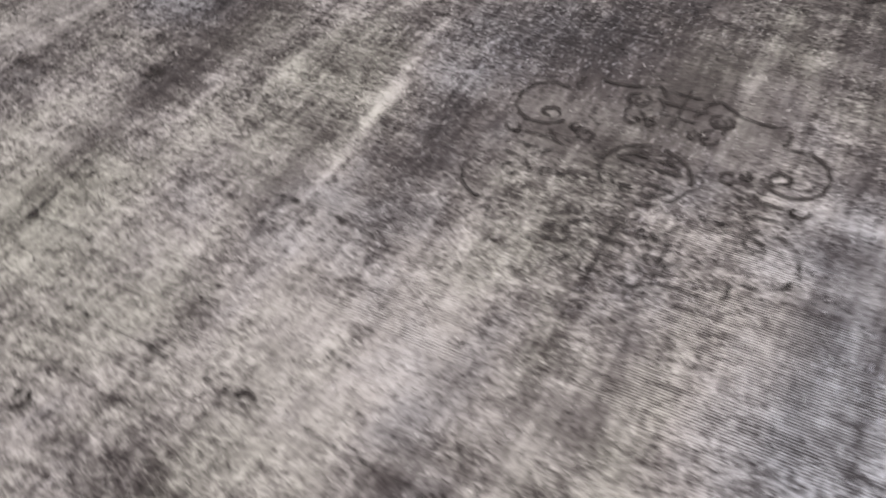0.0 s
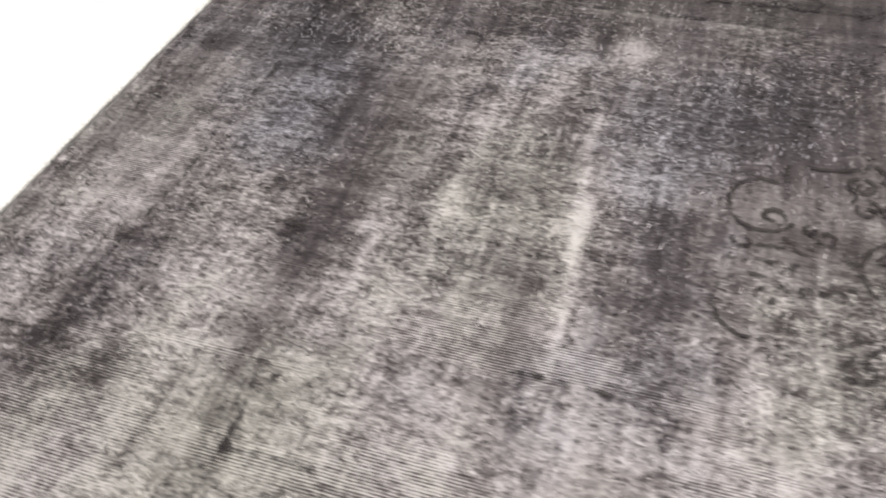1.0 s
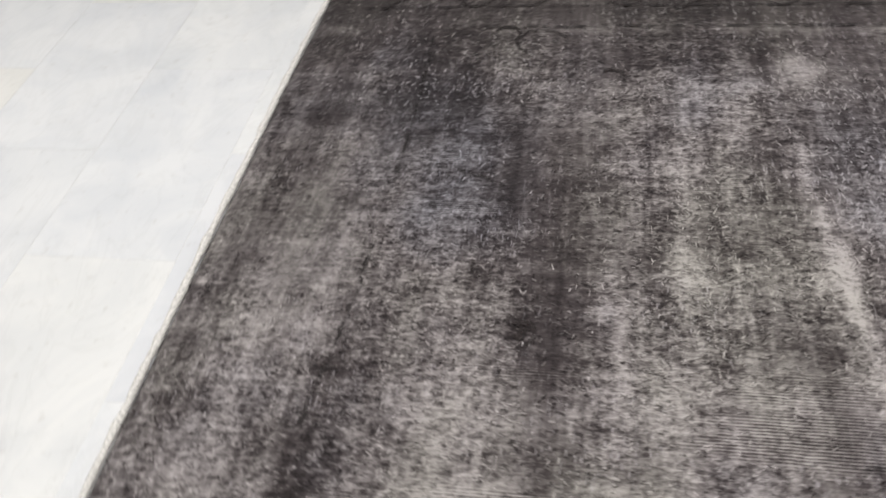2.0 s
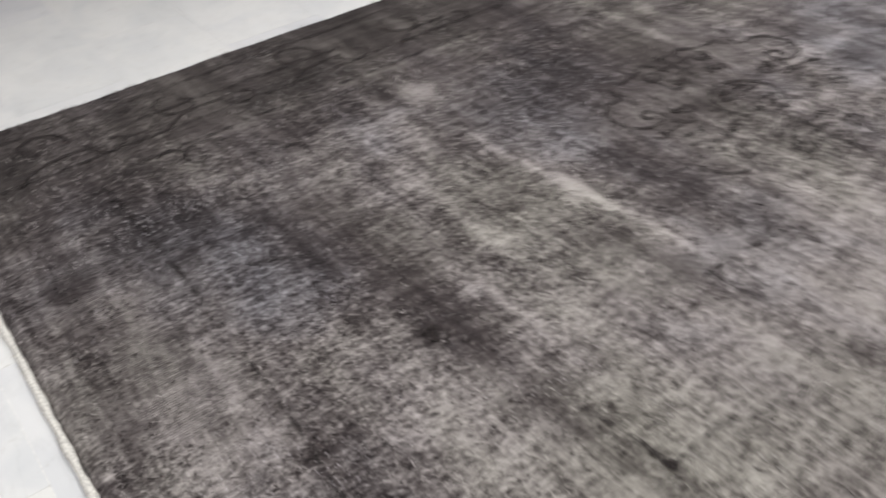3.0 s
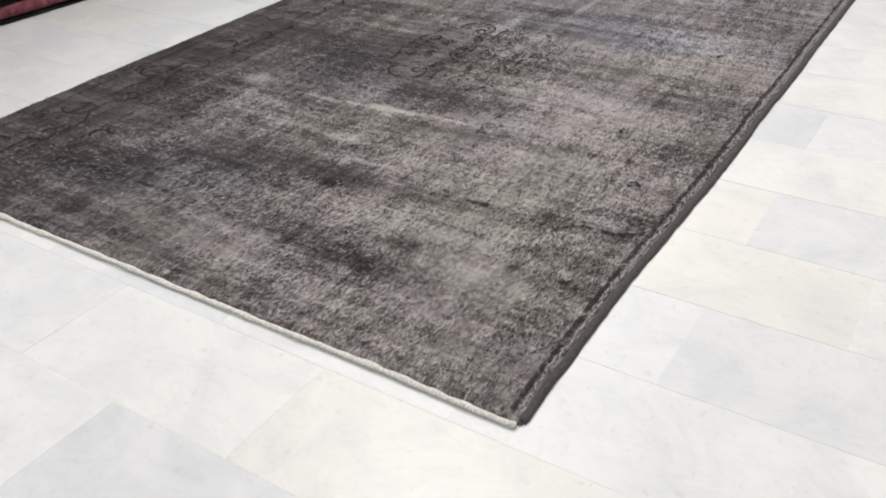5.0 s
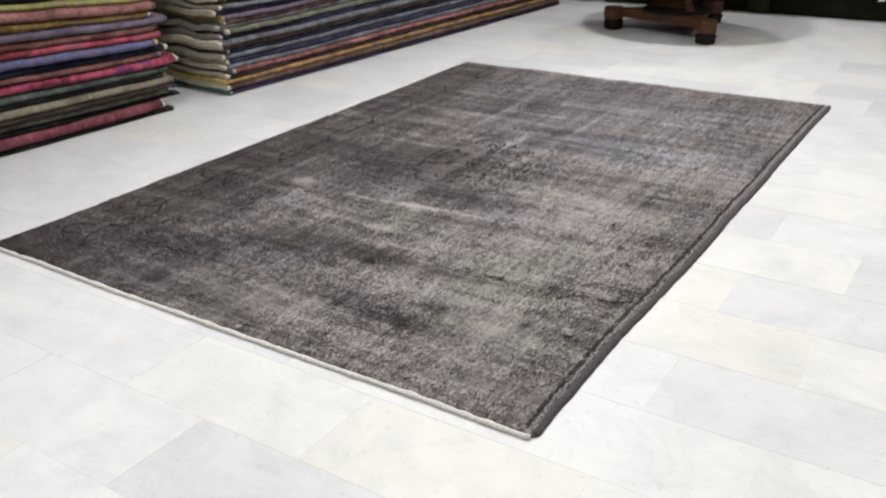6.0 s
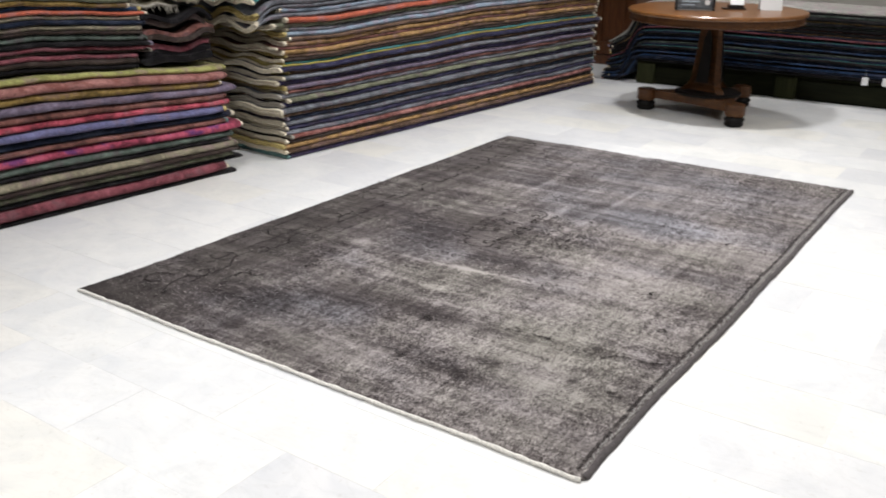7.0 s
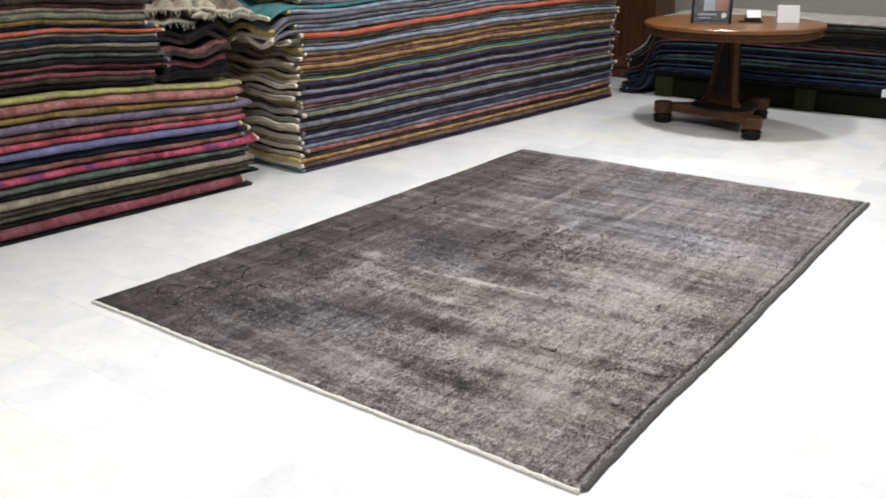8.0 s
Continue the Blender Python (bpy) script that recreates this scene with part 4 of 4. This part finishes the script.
# ---- round pedestal table ----
def build_table(cx, cy):
    table = tagged(empty("pedestal_table", (cx, cy, 0)), "round polished wooden pedestal table on a three-footed platform", "table")
    R = 0.615
    part("tabletop", lathe_bm([(R - 0.03, 0.716), (R - 0.004, 0.718), (R, 0.724), (R, 0.738), (R - 0.006, 0.7445), (R - 0.016, 0.746), (0.2, 0.746)], 96), TOPWOOD, table, "polished walnut top", smooth=False)
    part("apron", lathe_bm([(R - 0.03, 0.664), (R - 0.014, 0.668), (R - 0.012, 0.675), (R - 0.020, 0.680), (R - 0.020, 0.7155)], 96), TABLEWOOD, table)
    angles = [math.radians(a) for a in (-46, -166, 74)]
    # three-sided column that narrows upwards and flares at its foot
    levels = [(0.170, 0.195), (0.190, 0.178), (0.215, 0.148), (0.26, 0.130), (0.34, 0.119), (0.5, 0.104), (0.60, 0.096), (0.664, 0.100)]
    bm = bmesh.new()
    rings = []
    for z, r in levels:
        ring = []
        for a in angles:
            for d in (-0.16, 0.16):
                ring.append(bm.verts.new((r * math.cos(a + d), r * math.sin(a + d), z)))
        rings.append(ring)
    for lo, hi in zip(rings, rings[1:]):
        for i in range(6):
            bm.faces.new((lo[i], lo[(i + 1) % 6], hi[(i + 1) % 6], hi[i]))
    bm.faces.new(rings[0])
    bm.faces.new(rings[-1])
    column = part("column", bm, TABLEWOOD, table)
    # dark lancet inlays, one on each side
    for k in range(3):
        mid = math.radians((-106, 134, 14)[k])
        bm = bmesh.new()
        out = []
        for u, z in ((-0.050, 0.235), (0.050, 0.235), (0.042, 0.42), (0.033, 0.54), (0.016, 0.585), (0.0, 0.615), (-0.016, 0.585), (-0.033, 0.54), (-0.042, 0.42)):
            r = float(np.interp(z, [l[0] for l in levels], [l[1] for l in levels])) * math.cos(math.radians(60) - 0.16) + 0.003
            out.append(bm.verts.new((r * math.cos(mid) - u * math.sin(mid), r * math.sin(mid) + u * math.cos(mid), z)))
        bm.faces.new(out)
        ext = bmesh.ops.extrude_face_region(bm, geom=bm.faces[:])
        for v in ext["geom"]:
            if isinstance(v, bmesh.types.BMVert):
                v.co -= Vector((math.cos(mid), math.sin(mid), 0)) * 0.004
        part("inlay", bm, EBONY, column, "black lancet inlay")
    part("column_base", lathe_bm([(0.235, 0.148), (0.235, 0.160), (0.215, 0.1695)], 36), EBONY, table, "black moulded plate")
    # platform with hollowed sides
    bm = bmesh.new()
    outline = []
    tips = [(0.44 * math.cos(a), 0.44 * math.sin(a)) for a in angles]
    order = (0, 2, 1)
    for k in range(3):
        (x0, y0), (x1, y1) = tips[order[k]], tips[order[(k + 1) % 3]]
        for q in range(13):
            u = 0.05 + 0.90 * q / 12
            pull = 1 - 0.13 * math.sin(math.pi * u)
            outline.append(((x0 + (x1 - x0) * u) * pull, (y0 + (y1 - y0) * u) * pull))
    lo = [bm.verts.new((x, y, 0.088)) for x, y in outline]
    hi = [bm.verts.new((x, y, 0.147)) for x, y in outline]
    n = len(outline)
    for i in range(n):
        bm.faces.new((lo[i], lo[(i + 1) % n], hi[(i + 1) % n], hi[i]))
    bm.faces.new(lo)
    bm.faces.new(hi)
    edges = [e for e in bm.edges if e.verts[0].co.z > 0.1 and e.verts[1].co.z > 0.1]
    bmesh.ops.bevel(bm, geom=edges, offset=0.006, segments=2, affect="EDGES")
    part("platform", bm, TABLEWOOD, table)
    for x, y in tips:
        block = part("foot_block", lathe_bm([(0.060, 0.072), (0.067, 0.078), (0.068, 0.145), (0.064, 0.153), (0.050, 0.157)], 32, (x, y)), TABLEWOOD, table)
        part("bun_foot", lathe_bm([(0.050, 0.0), (0.060, 0.006), (0.067, 0.020), (0.059, 0.030), (0.070, 0.044), (0.070, 0.056), (0.056, 0.063), (0.058, 0.071)], 32, (x, y)), EBONY, block, "dark turned bun foot", smooth=True)
    return table


build_table(0.79, 4.66)
TT = 0.7465
FRAMEBLACK = plain("black frame lacquer", (0.012, 0.012, 0.013), 0.3, 60, 0.3, 0.03)
PHOTOGREY = plain("grey print paper", (0.10, 0.11, 0.12), 0.4, 30, 0.4, 0.0)
PHOTOBLUE = plain("pale blue print", (0.34, 0.40, 0.46), 0.4, 9, 0.3, 0.0)
PHOTORED = plain("faded brick-red print", (0.32, 0.19, 0.15), 0.4, 9, 0.3, 0.0)
CARD = plain("white card", (0.68, 0.68, 0.68), 0.5, 80, 0.03, 0.02)
SILVER = plain("brushed steel", (0.3, 0.3, 0.3), 0.6, 90, 0.2, 0.05, 1.0)


def build_picture_frame():
    turn = math.degrees(math.atan2(4.47 - 4.375, 0.825 - 0.60)) 
    ob = tagged(empty("picture_frame", (0.71, 4.425, TT), turn), "black framed print standing on the table", "picture frame")
    w, h = 0.135, 0.30
    part("backing", box_bm((-w, 0.012, 0.0), (w, 0.022, h), 0.002), FRAMEBLACK, ob)
    for lo, hi in (((-w, -0.006, 0.0), (-w + 0.018, 0.0115, h)), ((w - 0.018, -0.006, 0.0), (w, 0.0115, h)), ((-w + 0.0185, -0.006, 0.0), (w - 0.0185, 0.0115, 0.016)), ((-w + 0.0185, -0.006, h - 0.016), (w - 0.0185, 0.0115, h))):
        part("frame_bar", box_bm(lo, hi, 0.002), FRAMEBLACK, ob)
    sheet = part("print", box_bm((-w + 0.019, 0.004, 0.017), (w - 0.019, 0.0115, h - 0.017)), PHOTOGREY, ob, "grey print with pale blocks")
    part("picture_block", box_bm((-0.055, 0.0015, 0.085), (0.02, 0.0035, 0.25)), PHOTOBLUE, sheet)
    part("picture_block", box_bm((0.025, 0.0015, 0.085), (0.105, 0.0035, 0.25)), PHOTORED, sheet)
    part("caption_bar", box_bm((-0.09, 0.0015, 0.055), (0.03, 0.0035, 0.066)), PHOTOBLUE, sheet)
    part("caption_bar", box_bm((-0.09, 0.0015, 0.034), (0.0, 0.0035, 0.041)), PHOTOBLUE, sheet)
    seal = part("seal", lathe_bm([(0.018, -0.001), (0.018, 0.001)], 20), CARD, sheet)
    seal.matrix_basis = pose(0.082, 0.0022, 0.055, 90, 0, 0)
    part("lower_lip", box_bm((-w + 0.02, -0.016, 0.001), (w - 0.02, -0.0065, 0.011), 0.002), SILVER, ob, "pale metal lip")


def build_table_things():
    build_picture_frame()
    stand = tagged(empty("card_holder", (0.90, 4.70, TT), 30), "small dark card holder with white cards on the table", "card holder")
    bm = box_bm((-0.085, -0.04, 0.0), (0.075, 0.045, 0.010), 0.003)
    box_bm((-0.045, -0.03, 0.010), (0.060, 0.035, 0.030), 0.004, bm)
    part("holder", bm, FRAMEBLACK, stand)
    cards = part("card", box_bm((-0.045, -0.003, 0.0), (0.050, 0.003, 0.062), 0.001), CARD, stand, "white business cards")
    cards.matrix_basis = pose(0.015, 0.0, 0.028, -38, 0, 0)
    sign = tagged(empty("tent_card", (1.12, 4.79, TT), 30), "blank white folded card standing on the table", "card")
    for s in (1, -1):
        leaf = part("leaf", box_bm((-0.074, -0.002, 0.0), (0.074, 0.002, 0.12), 0.0008), CARD, sign)
        leaf.matrix_basis = pose(0, -0.035 * s, 0, -15 * s, 0, 0)


build_table_things()


# ---- wooden cabinet in the far gap ----
def build_cabinet():
    cab = tagged(empty("wooden_cabinet", (-1.75, 6.34, 0)), "dark cherry wooden display cabinet against the wall", "cabinet")
    part("plinth", box_bm((0.0, 0.0, 0.0), (1.22, 0.5, 0.09), 0.004), CABWOOD, cab)
    part("body", box_bm((0.01, 0.03, 0.092), (1.21, 0.5, 2.05), 0.004), CABWOOD, cab)
    part("cornice", box_bm((-0.03, -0.02, 2.052), (1.25, 0.5, 2.12), 0.012), CABWOOD, cab)
    for x in (0.02, 0.42, 0.815):
        door = part("door", box_bm((x, 0.012, 0.10), (x + 0.385, 0.029, 2.03), 0.003), CABWOOD, cab)
        for lo, hi in (((x, -0.006, 0.10), (x + 0.06, 0.0115, 2.03)), ((x + 0.325, -0.006, 0.10), (x + 0.385, 0.0115, 2.03)), ((x + 0.061, -0.006, 0.10), (x + 0.324, 0.0115, 0.22)), ((x + 0.061, -0.006, 0.78), (x + 0.324, 0.0115, 0.85)), ((x + 0.061, -0.006, 1.93), (x + 0.324, 0.0115, 2.03))):
            part("stile", box_bm(lo, hi, 0.004), CABWOOD, door)
        part("field", box_bm((x + 0.085, 0.0, 0.245), (x + 0.30, 0.0115, 0.755), 0.006), CABWOOD, door)
        knob = part("knob", lathe_bm([(0.006, 0.0), (0.006, 0.012), (0.013, 0.018), (0.013, 0.026), (0.006, 0.030)], 16), SILVER, door)
        knob.matrix_basis = pose(x + 0.355, -0.006, 0.82, 90, 0, 0)


build_cabinet()


# ---- price tags on the plinth stack ----
def build_tag(x, z, lean):
    tag = tagged(empty("price_tag", (x, 5.533, z), lean), "small white paper price tag hanging from a folded rug", "tag", "price tags")
    part("card", box_bm((-0.022, -0.001, -0.060), (0.022, 0.001, 0.0), 0.0006), CARD, tag)
    v, f = sweep([(0, 0, -0.004), (0.003, 0.004, 0.03), (0.0, 0.012, 0.055)], 0.0012, 5)
    string = new("string", mesh_of("string", v, f, CREAM))
    string.parent = tag


for tx, tz, lean in ((1.685, 0.235, 12), (1.825, 0.240, -18), (1.955, 0.215, 8), (2.0, 0.235, 25)):
    build_tag(tx, tz, lean)


# ---- marble tiles ----
TL, TW, GAP = 0.584, 0.285, 0.0013


def tile_mesh(name, dx, dy, h=0.0):
    bm = box_bm((-dx / 2, -dy / 2, -0.012), (dx / 2, dy / 2, h))
    bmesh.ops.delete(bm, geom=[f for f in bm.faces if f.normal.z < -0.5], context="FACES_ONLY")
    me = bpy.data.meshes.new(name)
    bm.to_mesh(me)
    bm.free()
    me.materials.append(MARBLE)
    return me


TILE = tile_mesh("tile", TL - GAP, TW - GAP)
rest_v, rest_f = [], []
near = 0
for row in range(-17, 25):
    y = -0.057 + TW * (row + 0.5)
    shift = 0.523 if row % 2 else 0.229
    for col in range(-8, 14):
        x = shift + TL * (col + 0.5)
        if x < X0 - 0.1 or x > X1 + 0.1 or y < Y0 or y > Y1:
            continue
        if -1.15 < x < 3.9 and -2.0 < y < 5.9 and near < 300:
            ob = new("tile", TILE)
            ob.parent = floor
            ob.location = (x, y, 0.0004 * (random.random() - 1))
            near += 1
        else:
            o = len(rest_v)
            hx, hy = (TL - GAP) / 2, (TW - GAP) / 2
            rest_v += [(x + sx * hx, y + sy * hy, z) for z in (-0.012, -0.0004) for sx, sy in ((-1, -1), (1, -1), (1, 1), (-1, 1))]
            rest_f += [(o + 4, o + 5, o + 6, o + 7)] + [(o + k, o + (k + 1) % 4, o + 4 + (k + 1) % 4, o + 4 + k) for k in range(4)]
rest = new("outer_tiles", mesh_of("outer_tiles", rest_v, rest_f, MARBLE, False))
rest.parent = floor
tagged(rest, "outer marble tiles", kind="stuff")
